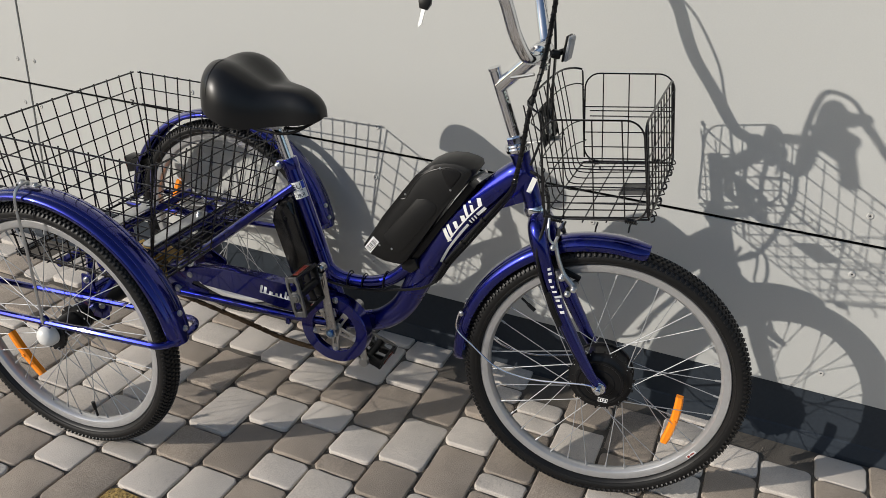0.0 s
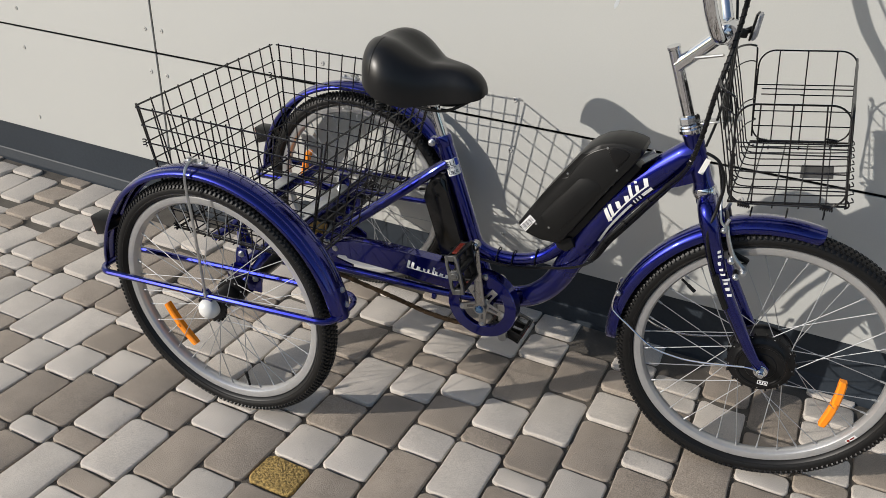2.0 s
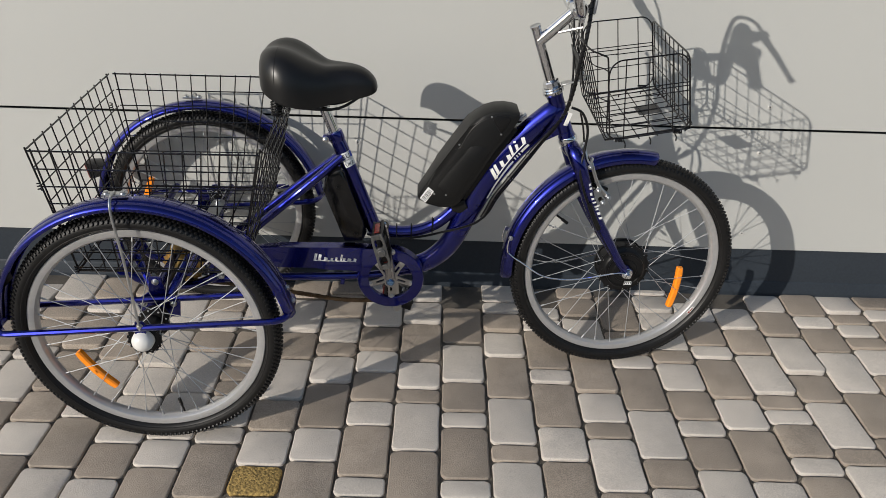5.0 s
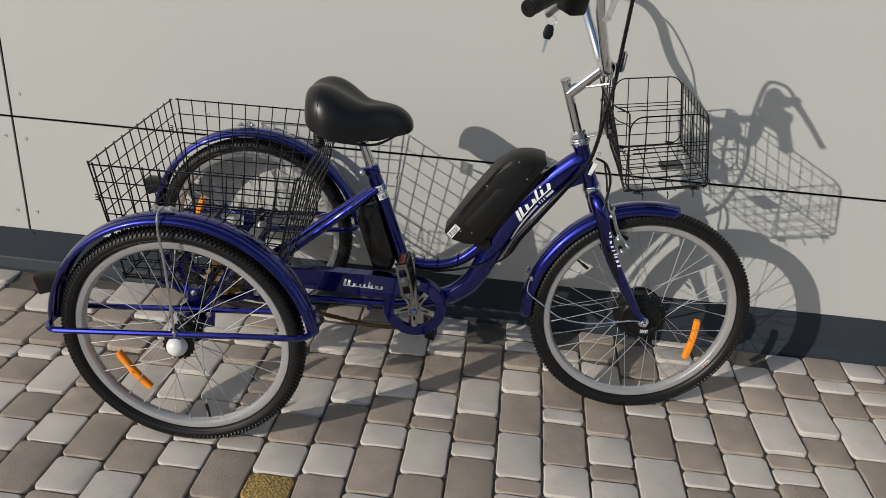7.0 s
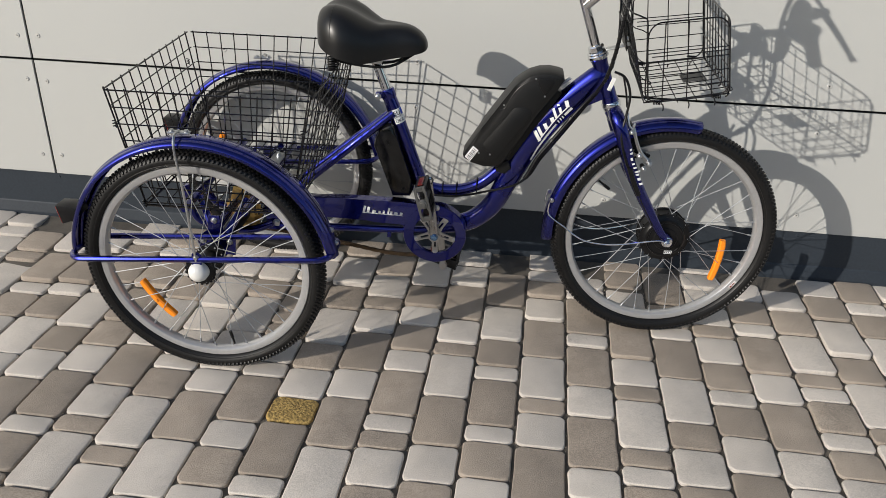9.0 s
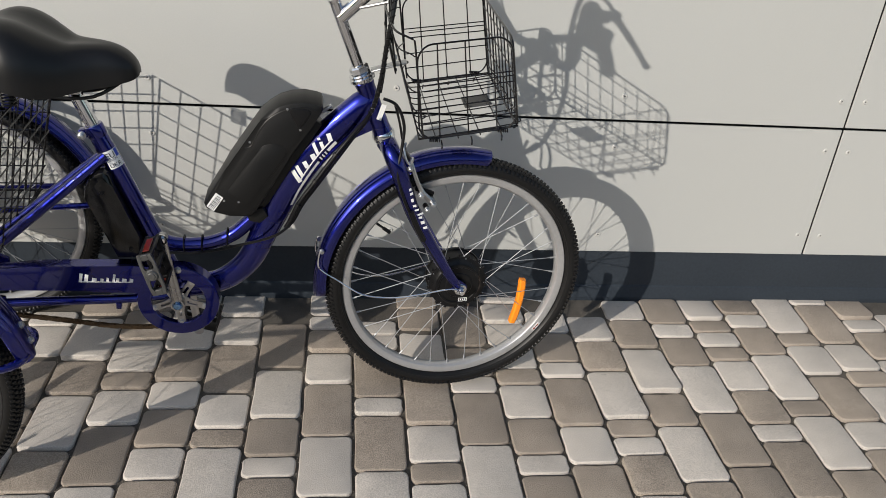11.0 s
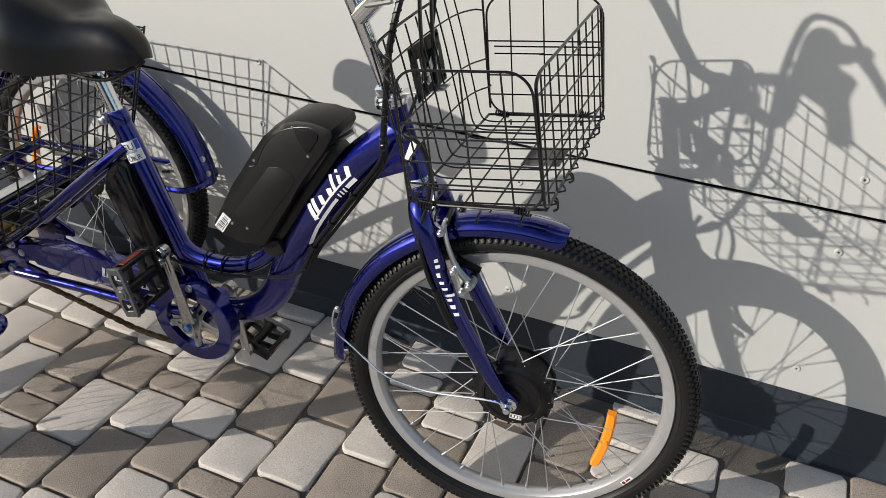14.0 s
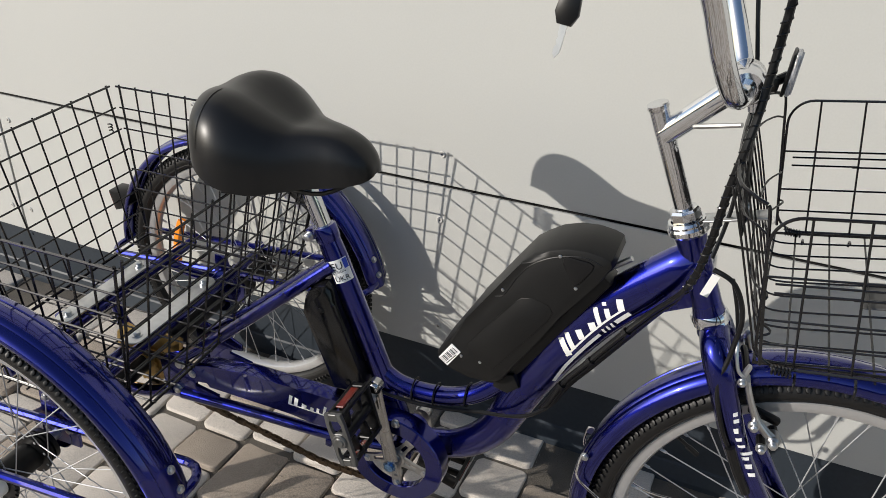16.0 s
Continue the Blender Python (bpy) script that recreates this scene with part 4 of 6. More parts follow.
# ---- fork, front guard, brake ----
CROWN = HEAD_LO - head_way * 0.028
for s in (-1, 1):
    leg = smooth_path([CROWN + Vector((0, s * 0.010, 0.006)), CROWN + Vector((0.004, s * 0.036, -0.004)), CROWN + Vector((0.018, s * 0.049, -0.040)), (1.010, s * 0.051, 0.490), (1.066, s * 0.051, 0.390), (1.100, s * 0.050, 0.336), (1.122, s * 0.048, 0.306)], 6)
    n = len(leg)
    part("fork_leg", tube(leg, [0.0188 - 0.0096 * max(0, (k / (n - 1) - 0.30) / 0.70) for k in range(n)], 16), M_BLUE, trike, "blue curved fork blade", 60)
    bm = bmesh.new()
    prism(bm, [(1.108, 0.326), (1.122, 0.326), (1.140, 0.310), (1.140, 0.292), (1.116, 0.290), (1.106, 0.305)], s * 0.049 - 0.003, s * 0.049 + 0.003, bevel=0.001)
    part("fork_end", bm, M_BLUE, trike)
    bm = bmesh.new()
    y = s * 0.052
    at = Matrix.Translation((1.125, y, 0.302)) @ (Matrix() if s > 0 else pose(0, 0, 0, 0, 0, 180))
    lathe(bm, [(0.0, 0.0040), (0.0125, 0.0040), (0.0140, 0.0030), (0.0140, 0.0), (0.0, 0.0)], 24, at)
    lathe(bm, [(0.0, 0.0125), (0.0085, 0.0125), (0.0098, 0.0110), (0.0098, 0.0040)], 6, at)
    lathe(bm, [(0.0, 0.0200), (0.0050, 0.0200), (0.0058, 0.0190), (0.0058, 0.0120)], 14, at)
    part("axle_nut", bm, M_CHROME, trike, "chromed axle nut")
bm = bmesh.new()
sweep(bm, [CROWN + head_way * 0.022, CROWN + head_way * 0.004, CROWN - head_way * 0.016], [0.0175, 0.021, 0.016], 16)
part("fork_crown", bm, M_BLUE, trike)
bm = bmesh.new()
hm = Matrix.Translation(HEAD_LO) @ head_way.to_track_quat("Y", "Z").to_matrix().to_4x4()
lathe(bm, [(0.0, 0.004), (0.0215, 0.004), (0.0235, 0.0), (0.0235, -0.006), (0.0215, -0.008), (0.0225, -0.012), (0.020, -0.016), (0.0, -0.016)], 28, hm)
part("headset_cup", bm, M_CHROME, trike, "chromed headset cup")
bm = bmesh.new()
hm = Matrix.Translation(HEAD_HI) @ head_way.to_track_quat("Y", "Z").to_matrix().to_4x4()
lathe(bm, [(0.0, -0.004), (0.0215, -0.004), (0.0250, 0.0), (0.0255, 0.006), (0.0235, 0.009), (0.0245, 0.012), (0.0225, 0.015), (0.0190, 0.015)], 28, hm)
lathe(bm, [(0.0190, 0.015), (0.0190, 0.027), (0.0165, 0.030), (0.0, 0.030)], 8, hm)
part("headset_nut", bm, M_CHROME, trike, "chromed headset lock nut")
front_guard = part("fender", fender_mesh(0.3210, -94, 10, 0.060, 0.022, 0.009), M_BLUE, trike, "blue lacquered front mudguard with pressed ridges", 50)
front_guard.matrix_local = Matrix.Translation(AXLE_F)
for s in (-1, 1):
    part("fender_stay", tube(smooth_path([(0.8155, s * 0.0315, 0.404), (0.812, s * 0.0335, 0.388), (0.8115, s * 0.0345, 0.368), (0.822, s * 0.036, 0.354), (0.851, s * 0.038, 0.333), (0.905, s * 0.044, 0.297), (0.960, s * 0.048, 0.287), (1.010, s * 0.053, 0.291), (1.095, s * 0.060, 0.308), (1.118, s * 0.061, 0.305)], 5), 0.0019, 8), M_CHROME, trike, "thin bright wire stay")
bm = bmesh.new()
for s in (-1, 1):
    bolt(bm, (0.8185, s * 0.0300, 0.400), (-0.3, s * 0.95, 0.0), 0.0040, 0.003)
pieces("front_bolt", bm, M_STEEL, trike)
for s in (-1, 1):                                          # cantilever brake arms in front of the fork
    bm = bmesh.new()
    arm = smooth_path([(1.0000, s * 0.0450, 0.6045), (1.0050, s * 0.0490, 0.5865), (1.0130, s * 0.0510, 0.5655), (1.0230, s * 0.0520, 0.5455), (1.0350, s * 0.0530, 0.5315), (1.0460, s * 0.0530, 0.5215)], 4)
    n = len(arm) - 1
    sweep(bm, arm, [0.0038 + 0.0030 * (k / n) ** 1.5 for k in range(n + 1)], 10, flat=0.55, side=(0, 1, 0))
    lathe(bm, [(0, 0.008), (0.0055, 0.008), (0.0080, 0.005), (0.0085, -0.012), (0, -0.012)], 16, Matrix.Translation((1.0470, s * 0.0530, 0.5195)) @ (Matrix() if s > 0 else pose(0, 0, 0, 0, 0, 180)))
    arm_ob = part("brake_arm", bm, M_ALLOY, trike, "silver rim brake arm")
    bm = bmesh.new()
    bolt(bm, (1.0470, s * 0.0630, 0.5195), (0, s, 0), 0.0042, 0.005)
    bolt(bm, (1.0360, s * 0.0550, 0.5045), (0, s, 0), 0.0046, 0.007)
    bolt(bm, (1.0210, s * 0.0550, 0.5375), (0, s, 0), 0.0050, 0.008)
    bolt(bm, (0.9960, s * 0.0500, 0.5955), (0, s, 0), 0.0040, 0.006)
    pieces("bolt", bm, M_STEEL, arm_ob)
    bm = bmesh.new()
    rod(bm, (1.0250, s * 0.0300, 0.5345), (1.0250, s * 0.0490, 0.5325), 0.0058, 10)
    rod(bm, (1.0470, s * 0.0310, 0.5195), (1.0470, s * 0.0490, 0.5195), 0.0070, 10)
    rod(bm, (1.0360, s * 0.0330, 0.5045), (1.0360, s * 0.0530, 0.5045), 0.0060, 10)
    part("brake_post", bm, M_BLACK, arm_ob)
    bm = bmesh.new()                                       # thin raised web along the arm and the link at its head
    sweep(bm, [Vector(p) + Vector((0.002, s * 0.004, 0.001)) for p in arm[2:-2]], 0.0016, 6)
    block(bm, (0.006, 0.010, 0.018), pose(0.9990, s * 0.0430, 0.6085, 0, 18, 0), 0.002)
    part("arm_rib", bm, M_STEEL, arm_ob)
    bm = bmesh.new()
    block(bm, (0.042, 0.010, 0.010), pose(1.0350, s * 0.0220, 0.5325, 0, 20, 0), 0.002)
    part("brake_pad", bm, M_BLACK, trike)
part("brake_noodle", tube(smooth_path([(0.980, -0.030, 0.652), (0.982, -0.044, 0.634), (0.988, -0.050, 0.612), (0.998, -0.046, 0.602), (1.000, -0.036, 0.603)], 5), 0.0026, 8), M_STEEL, trike, "bent steel cable guide")
part("brake_boot", tube(smooth_path([(1.000, -0.036, 0.603), (0.998, -0.010, 0.606), (0.996, 0.012, 0.607)], 4), [0.0042, 0.0048, 0.0044, 0.0048, 0.0044, 0.0048, 0.0044, 0.0048, 0.0040], 10), M_BLACK, trike, "black ribbed rubber boot")
part("brake_noodle", tube([(0.996, 0.012, 0.607), (0.998, 0.046, 0.602)], 0.0011, 6), M_STEEL, trike)

# ---- stem, bars, controls ----
QUILL_TOP = Vector((0.845, -0.014, 0.9175))
part("quill", tube([HEAD_HI + head_way * 0.02, QUILL_TOP], 0.0112, 18), M_CHROME, trike, "chromed stem quill")
bm = bmesh.new()
lathe(bm, [(0.0112, -0.002), (0.0125, 0.0), (0.0125, 0.005), (0.0, 0.006)], 18, Matrix.Translation(QUILL_TOP) @ (QUILL_TOP - HEAD_HI).to_track_quat("Y", "Z").to_matrix().to_4x4())
part("quill_cap", bm, M_CHROME, trike)
CLAMP = Vector((0.932, -0.030, 0.963))
part("stem", tube([HEAD_HI.lerp(QUILL_TOP, 0.80), CLAMP - Vector((0.010, 0, 0.008))], 0.0135, 18), M_CHROME, trike, "chromed stem extension")
bm = bmesh.new()
lathe(bm, [(0.0, -0.026), (0.0165, -0.026), (0.0190, -0.022), (0.0190, 0.022), (0.0165, 0.026), (0.0, 0.026)], 24, Matrix.Translation(CLAMP))
bolt(bm, CLAMP + Vector((0.010, -0.008, -0.020)), (0.2, 0, -1), 0.006, 0.008)
part("bar_clamp", bm, M_CHROME, trike, "chromed bar clamp")
upper = [(0.880, 0.147, 1.142), (0.864, 0.170, 1.171), (0.843, 0.198, 1.178), (0.812, 0.232, 1.164), (0.766, 0.296, 1.139), (0.729, 0.342, 1.127)]
OUT = Vector((-0.012, -0.036, 0.006))                       # the right end stands further out than the left
right = smooth_path([(0.932, -0.030, 0.965), (0.930, -0.066, 0.962), (0.925, -0.093, 0.963), (0.918, -0.112, 0.975), (0.9054, -0.1344, 1.0092), (0.8920, -0.1490, 1.0537), (0.8785, -0.1670, 1.098)] + [Vector((x, -y, z)) + OUT * min(1, 0.8 + 0.1 * k) for k, (x, y, z) in enumerate(upper)], 6)
left = smooth_path([(0.932, -0.030, 0.965), (0.931, 0.004, 0.962), (0.928, 0.026, 0.961), (0.922, 0.040, 0.973), (0.9035, 0.0705, 1.0215), (0.8874, 0.1030, 1.0651), (0.8815, 0.1260, 1.105)] + upper, 6)
part("handlebar", tube(right[::-1] + left[1:], 0.0112, 16), M_CHROME, trike, "tall swept-back chromed handlebar", 60)


def grip(s):
    a, b = Vector((0.804, s * 0.250, 1.155)), Vector((0.722, s * 0.354, 1.124))
    if s < 0:
        a, b = a + OUT, b + OUT
    n = 14
    pts = [a.lerp(b, k / n) for k in range(n + 1)]
    rad = [0.0165 + 0.0004 * math.sin(k * 2.3) for k in range(n + 1)]
    rad[0], rad[1], rad[-1] = 0.024, 0.020, 0.0150
    if s < 0:                                              # the twist sleeve, a step thicker than the grip
        rad = [0.0178] * 4 + [r - 0.0010 for r in rad[4:]]
    bm = tube([a, a.lerp(b, 0.035)] + pts[1:], [0.0245 if s > 0 else 0.0185] * 2 + rad[1:], 18)
    d = (b - a).normalized()
    m = Matrix.Translation(b) @ d.to_track_quat("Y", "Z").to_matrix().to_4x4()
    lathe(bm, [(0.0155, -0.002), (0.0165, 0.002), (0.0150, 0.0045), (0.004, 0.0045), (0.003, 0.003), (0.0, 0.003)], 18, m)
    return part("grip", bm, M_MATT, trike, "black rubber grip")


grip(1)
grip(-1)
# throttle housing with key lock and small display on the right bar
bm = bmesh.new()
block(bm, (0.050, 0.046, 0.058), pose(0.818, -0.231, 1.132, 0, 14, -52), 0.009)
throttle = part("throttle_housing", bm, M_MATT, trike, "black throttle housing with a silver display lip")
bm = bmesh.new()
prism(bm, [(-0.022, 0.026), (0.016, 0.029), (0.027, 0.040), (0.024, 0.044), (-0.016, 0.034)], -0.010, 0.012, pose(0.778, -0.228, 1.120, 0, 0, -52), 0.002)
part("display", bm, M_SILVER, throttle, "silver display frame")
KEY = pose(0.768, -0.204, 1.0445, -10, 8, -6)
bm = bmesh.new()
prism(bm, [(-0.0065, 0.0), (0.0065, 0.0), (0.0110, 0.010), (0.0095, 0.024), (0.0050, 0.030), (-0.0050, 0.030), (-0.0095, 0.024), (-0.0110, 0.010)], -0.004, 0.004, KEY, 0.0015)
key = part("key", bm, M_BLACK, trike, "key with a black head, hanging from a ring")
bm = bmesh.new()
prism(bm, [(-0.0034, -0.026), (-0.0010, -0.030), (0.0026, -0.024), (0.0034, 0.002), (-0.0034, 0.002), (-0.0034, -0.008), (-0.0022, -0.011), (-0.0034, -0.014), (-0.0022, -0.018), (-0.0034, -0.021)], -0.001, 0.001, KEY)
part("key_blade", bm, M_STEEL, key, "bright key blade")
bm = bmesh.new()
ring_at = KEY @ Matrix.Translation((0, 0, 0.0375))
sweep(bm, [ring_at @ Vector((0.0105 * math.cos(0.35 * k), 0.001 * math.cos(0.7 * k), 0.0105 * math.sin(0.35 * k))) for k in range(18)], 0.0008, 6, closed=True)
part("key_ring", bm, M_STEEL, key, "thin bright split ring")
bm = bmesh.new()
rod(bm, (0.777, -0.168, 1.090), (0.802, -0.215, 1.126), 0.009, 12)
part("key_lock", bm, M_STEEL, throttle)


bm = bmesh.new()
sweep(bm, [(0.866, -0.196, 1.163), (0.890, -0.190, 1.162), (0.912, -0.184, 1.159), (0.922, -0.178, 1.157)], [0.015, 0.0105, 0.0095, 0.010], 10)
lever = part("lever_bracket", bm, M_BLACK, trike, "black brake lever bracket")
bm = bmesh.new()
sweep(bm, smooth_path([(0.906, -0.188, 1.156), (0.902, -0.215, 1.147), (0.890, -0.262, 1.130), (0.872, -0.318, 1.110)], 5), [0.009] * 5 + [0.008] * 5 + [0.007] * 5 + [0.0095], 10, flat=0.6, side=(0.4, 0.2, -0.9))
part("lever_blade", bm, M_SILVER, lever, "silver brake lever")
for o in (throttle, lever):
    o.location += OUT
# bell on the left bar
bm = bmesh.new()
bell_at = Matrix.Translation((0.826, 0.222, 1.186)) @ pose(0, 0, 0, 90, 0, 0)
lathe(bm, [(0.0, 0.030), (0.010, 0.0295), (0.019, 0.026), (0.0245, 0.019), (0.0260, 0.011), (0.0270, 0.008), (0.0270, 0.006), (0.0, 0.006)], 30, bell_at)
bell = part("bell", bm, M_CHROME, trike, "chromed bell with a pale base")
bm = bmesh.new()
lathe(bm, [(0.0, 0.004), (0.028, 0.005), (0.029, 0.001), (0.020, -0.006), (0.010, -0.010), (0.010, -0.020)], 26, bell_at)
part("bell_base", bm, material("pale teal plastic", (0.34, 0.42, 0.42), 0.4), bell)
# clear front reflector on its bracket before the clamp
bm = bmesh.new()
block(bm, (0.006, 0.032, 0.046), pose(0.9765, -0.001, 0.970, 0, 5, -6), 0.003)
for k in range(7):
    block(bm, (0.002, 0.0022, 0.040), pose(0.9765, -0.001, 0.970, 0, 5, -6) @ Matrix.Translation((0.0032, -0.0126 + 0.0042 * k, 0)), 0.0005, 1)
lamp = part("front_reflector", bm, material("clear reflector", (0.42, 0.43, 0.45), 0.15, metal=0.4, var=0.15, grain=700, bump=0.5, bump_dist=0.001), trike, "clear white front reflector in a black holder")
bm = bmesh.new()
block(bm, (0.004, 0.033, 0.047), pose(0.9718, -0.001, 0.970, 0, 5, -6), 0.0018)
sweep(bm, [(0.942, -0.030, 0.960), (0.956, -0.014, 0.960), (0.971, -0.002, 0.966)], 0.0055, 8)
block(bm, (0.016, 0.014, 0.016), pose(0.955, -0.014, 0.959, 0, 10, 40), 0.003)
part("reflector_holder", bm, M_BLACK, lamp)

# ---- front basket ----
WR = 0.00130


def at4(q, u, v):
    """A point on the four-cornered sheet q: u along its foot, v up."""
    a, b, c, d = (Vector(p) for p in q)
    return a.lerp(b, u).lerp(d.lerp(c, u), v)


def rounded(q, r=0.14, aspect=1.0):
    """The outline of the sheet q with round corners."""
    pts = []
    ru, rv = r, r * aspect
    for cu, cv, a0 in ((1 - ru, rv, -90), (1 - ru, 1 - rv, 0), (ru, 1 - rv, 90), (ru, rv, 180)):
        for k in range(9):
            a = radians(a0 + 11.25 * k)
            pts.append(at4(q, cu + ru * math.cos(a), cv + rv * math.sin(a)))
    return pts


FB = {"bl0": (0.999, -0.165, 0.709), "bf0": (1.178, -0.175, 0.744), "bl1": (1.004, 0.149, 0.712), "bf1": (1.181, 0.149, 0.741),
      "tl0": (0.982, -0.181, 0.889), "tf0": (1.146, -0.180, 0.913), "tl1": (0.984, 0.148, 0.894), "tf1": (1.154, 0.160, 0.912)}
front_basket = part("front_basket", sweep(bmesh.new(), [Vector(FB["bl0"]).lerp(Vector(FB["bl1"]), 0.02), Vector(FB["bf0"]).lerp(Vector(FB["bf1"]), 0.02), Vector(FB["bf0"]).lerp(Vector(FB["bf1"]), 0.98), Vector(FB["bl0"]).lerp(Vector(FB["bl1"]), 0.98)], 0.0021, 8, closed=True),
                    M_WIRE, trike, "black wire front basket with hinged rounded side panels")


def wire_panel(q, us, vs, parent, r=WR, frame_r=0.0021, corner=0.14, aspect=1.0, extra=()):
    bm = bmesh.new()
    if frame_r:
        sweep(bm, rounded(q, corner, aspect), frame_r, 8, closed=True)
    for u in us:
        rod(bm, at4(q, u, 0.0), at4(q, u, 1.0), r, 6)
    for v in vs:
        rod(bm, at4(q, 0.0, v), at4(q, 1.0, v), r, 6)
    for (u0, v0), (u1, v1) in extra:
        rod(bm, at4(q, u0, v0), at4(q, u1, v1), r, 6)
    pieces("wire", bm, M_WIRE, parent)


near_q = (FB["bl0"], FB["bf0"], FB["tf0"], FB["tl0"])
far_q = (FB["bl1"], FB["bf1"], FB["tf1"], FB["tl1"])
for q in (near_q, far_q):
    wire_panel(q, (0.21, 0.50, 0.79), (0.17, 0.34, 0.63), front_basket, frame_r=0.0017, corner=0.17, extra=(((0.06, 0.585), (1.0, 0.585)), ((0.06, 0.525), (0.50, 0.525)), ((0.46, 0.520), (1.0, 0.520))))
front_q = (FB["bf0"], FB["bf1"], (1.153, 0.152, 0.905), (1.149, -0.172, 0.906))
wire_panel(front_q, [0.06 + 0.11 * k for k in range(9)], (0.12, 0.35, 0.62, 0.86), front_basket, corner=0.08)
# rear panel: taller, its wires bend at the foot and run on as the floor


def tip(y):
    """The basket hangs all but level across."""
    return 0.025 + 0.006 * y


bm = bmesh.new()
ys = [-0.152 + 0.0338 * k for k in range(9)]
for y in ys:
    d = tip(y)
    sweep(bm, smooth_path([(0.942, y, 0.876 + d), (0.962, y, 0.815 + d), (0.990, y, 0.718 + d), (0.998, y, 0.694 + d), (1.012, y, 0.686 + d), (1.060, y, 0.694 + d), (1.178, y, 0.718 + d), (1.184, y, 0.730 + d)], 3), WR, 6)
for x, z in ((1.030, 0.688), (1.070, 0.695), (1.110, 0.703), (1.150, 0.711)):
    rod(bm, (x, -0.173, z + tip(-0.173)), (x, 0.142, z + tip(0.142)), WR, 6)
for x, z, h in ((0.941, 0.878, 1), (0.950, 0.848, 0), (0.9725, 0.776, 0), (0.984, 0.735, 0)):
    o = 0.002 if h else 0.0
    e = 0.977 + (0.873 - z) * 0.1525                        # where the upright at the side stands
    line = [(e, -0.176, z - 0.004), (x + 0.022, -0.170, z), (x + 0.005, -0.138, z + o), (x, -0.02, z + o), (x + 0.004, 0.090, z + o), (x + 0.020, 0.136, z), (e, 0.149, z - 0.003)]
    sweep(bm, smooth_path([(a, y, c + tip(y)) for a, y, c in line], 4), 0.0021 if h else WR, 6)
for s in (-0.176, 0.147):
    sweep(bm, smooth_path([(0.977, s, 0.873 + tip(s)), (0.980, s, 0.862 + tip(s)), (0.990, s, 0.790 + tip(s)), (1.004, s, 0.696 + tip(s))], 3), 0.0019, 6)
pieces("wire", bm, M_WIRE, front_basket)
bm = bmesh.new()
for yy in (-0.173, 0.142):                                  # coiled hinges at the foot of the side panels
    for x in (1.025, 1.150):
        z = 0.687 + (x - 1.0) * 0.178 + tip(yy)
        pts = [(x - 0.010 + 0.0005 * k, yy + 0.0045 * math.cos(k * 0.9), z + 0.0045 * math.sin(k * 0.9)) for k in range(42)]
        sweep(bm, pts, 0.0014, 5)
pieces("hinge_coil", bm, M_WIRE, front_basket)
bm = bmesh.new()
for k in range(4):
    y = -0.136 + 0.08 * k
    z = 0.712 + tip(y)
    sweep(bm, smooth_path([(1.178, y, z + 0.006), (1.184, y, z + 0.001), (1.185, y, z - 0.006), (1.180, y, z - 0.010)], 3), 0.0016, 6)
    if k < 3:
        x = 1.04 + 0.055 * k
        for yy, o in ((-0.173, -1), (0.142, 1)):
            z = 0.676 + (x - 1.0) * 0.178 + tip(yy)
            sweep(bm, smooth_path([(x, yy - o * 0.010, z + 0.002), (x, yy + o * 0.003, z - 0.001), (x, yy + o * 0.004, z - 0.009)], 3), 0.0016, 6)
pieces("hook", bm, M_WIRE, front_basket)
# plates and the bracket that hold it to the bars
PLATE = pose(0.9525, 0.006, 0.829, 0, -14, 0)
bm = bmesh.new()
for y, w in ((-0.042, 0.018), (0.0, 0.042), (0.042, 0.018)):  # strips beside the two upright slots
    block(bm, (0.003, w, 0.034), PLATE @ Matrix.Translation((0, y, 0)))
for z in (-0.027, 0.027):
    block(bm, (0.003, 0.102, 0.020), PLATE @ Matrix.Translation((0, 0, z)), 0.001, 1)
for y in (-0.044, 0.044):
    for z in (-0.030, 0.030):
        bolt(bm, PLATE @ Vector((0.0015, y, z)), (1, 0, 0.25), 0.0030, 0.002)
part("back_plate", bm, M_MATT, front_basket, "black back plate with two slots")
bm = bmesh.new()
link = PLATE @ Matrix.Translation((0.0035, 0.0, -0.002)) @ pose(0, 0, 0, 32, 0, 0)
block(bm, (0.002, 0.046, 0.013), link, 0.0008, 1)
for y in (-0.023, 0.023):
    lathe(bm, [(0, 0.001), (0.0085, 0.001), (0.0085, -0.001), (0, -0.001)], 16, link @ Matrix.Translation((0, y, 0)) @ pose(0, 0, 0, 0, 0, 90))
    bolt(bm, link @ Vector((0.001, y, 0)), (1, 0, 0.25), 0.0050, 0.004)
part("plate_clip", bm, M_STEEL, front_basket, "bright zinc link with two bolts")
bm = bmesh.new()
block(bm, (0.055, 0.060, 0.0025), pose(1.132, 0.004, 0.7270, 0, -10.2, 0), 0.001, 1)
part("floor_plate", bm, M_PLATE, front_basket, "black floor plate")
for s in (-1, 1):
    part("basket_bracket", tube(smooth_path([(0.948, s * 0.020, 0.955), (0.950, s * 0.020, 0.900), (0.955, s * 0.019, 0.850), (0.962, s * 0.018, 0.80)], 4), 0.0055, 8, flat=0.35, side=(1, 0, 0)), M_BLACK, trike)
bm = bmesh.new()
prism(bm, [(0.915, 0.783), (0.985, 0.803), (0.985, 0.806), (0.915, 0.786)], -0.012, 0.012, bevel=0.0006)
part("lower_bracket", bm, M_STEEL, trike, "perforated zinc strip")
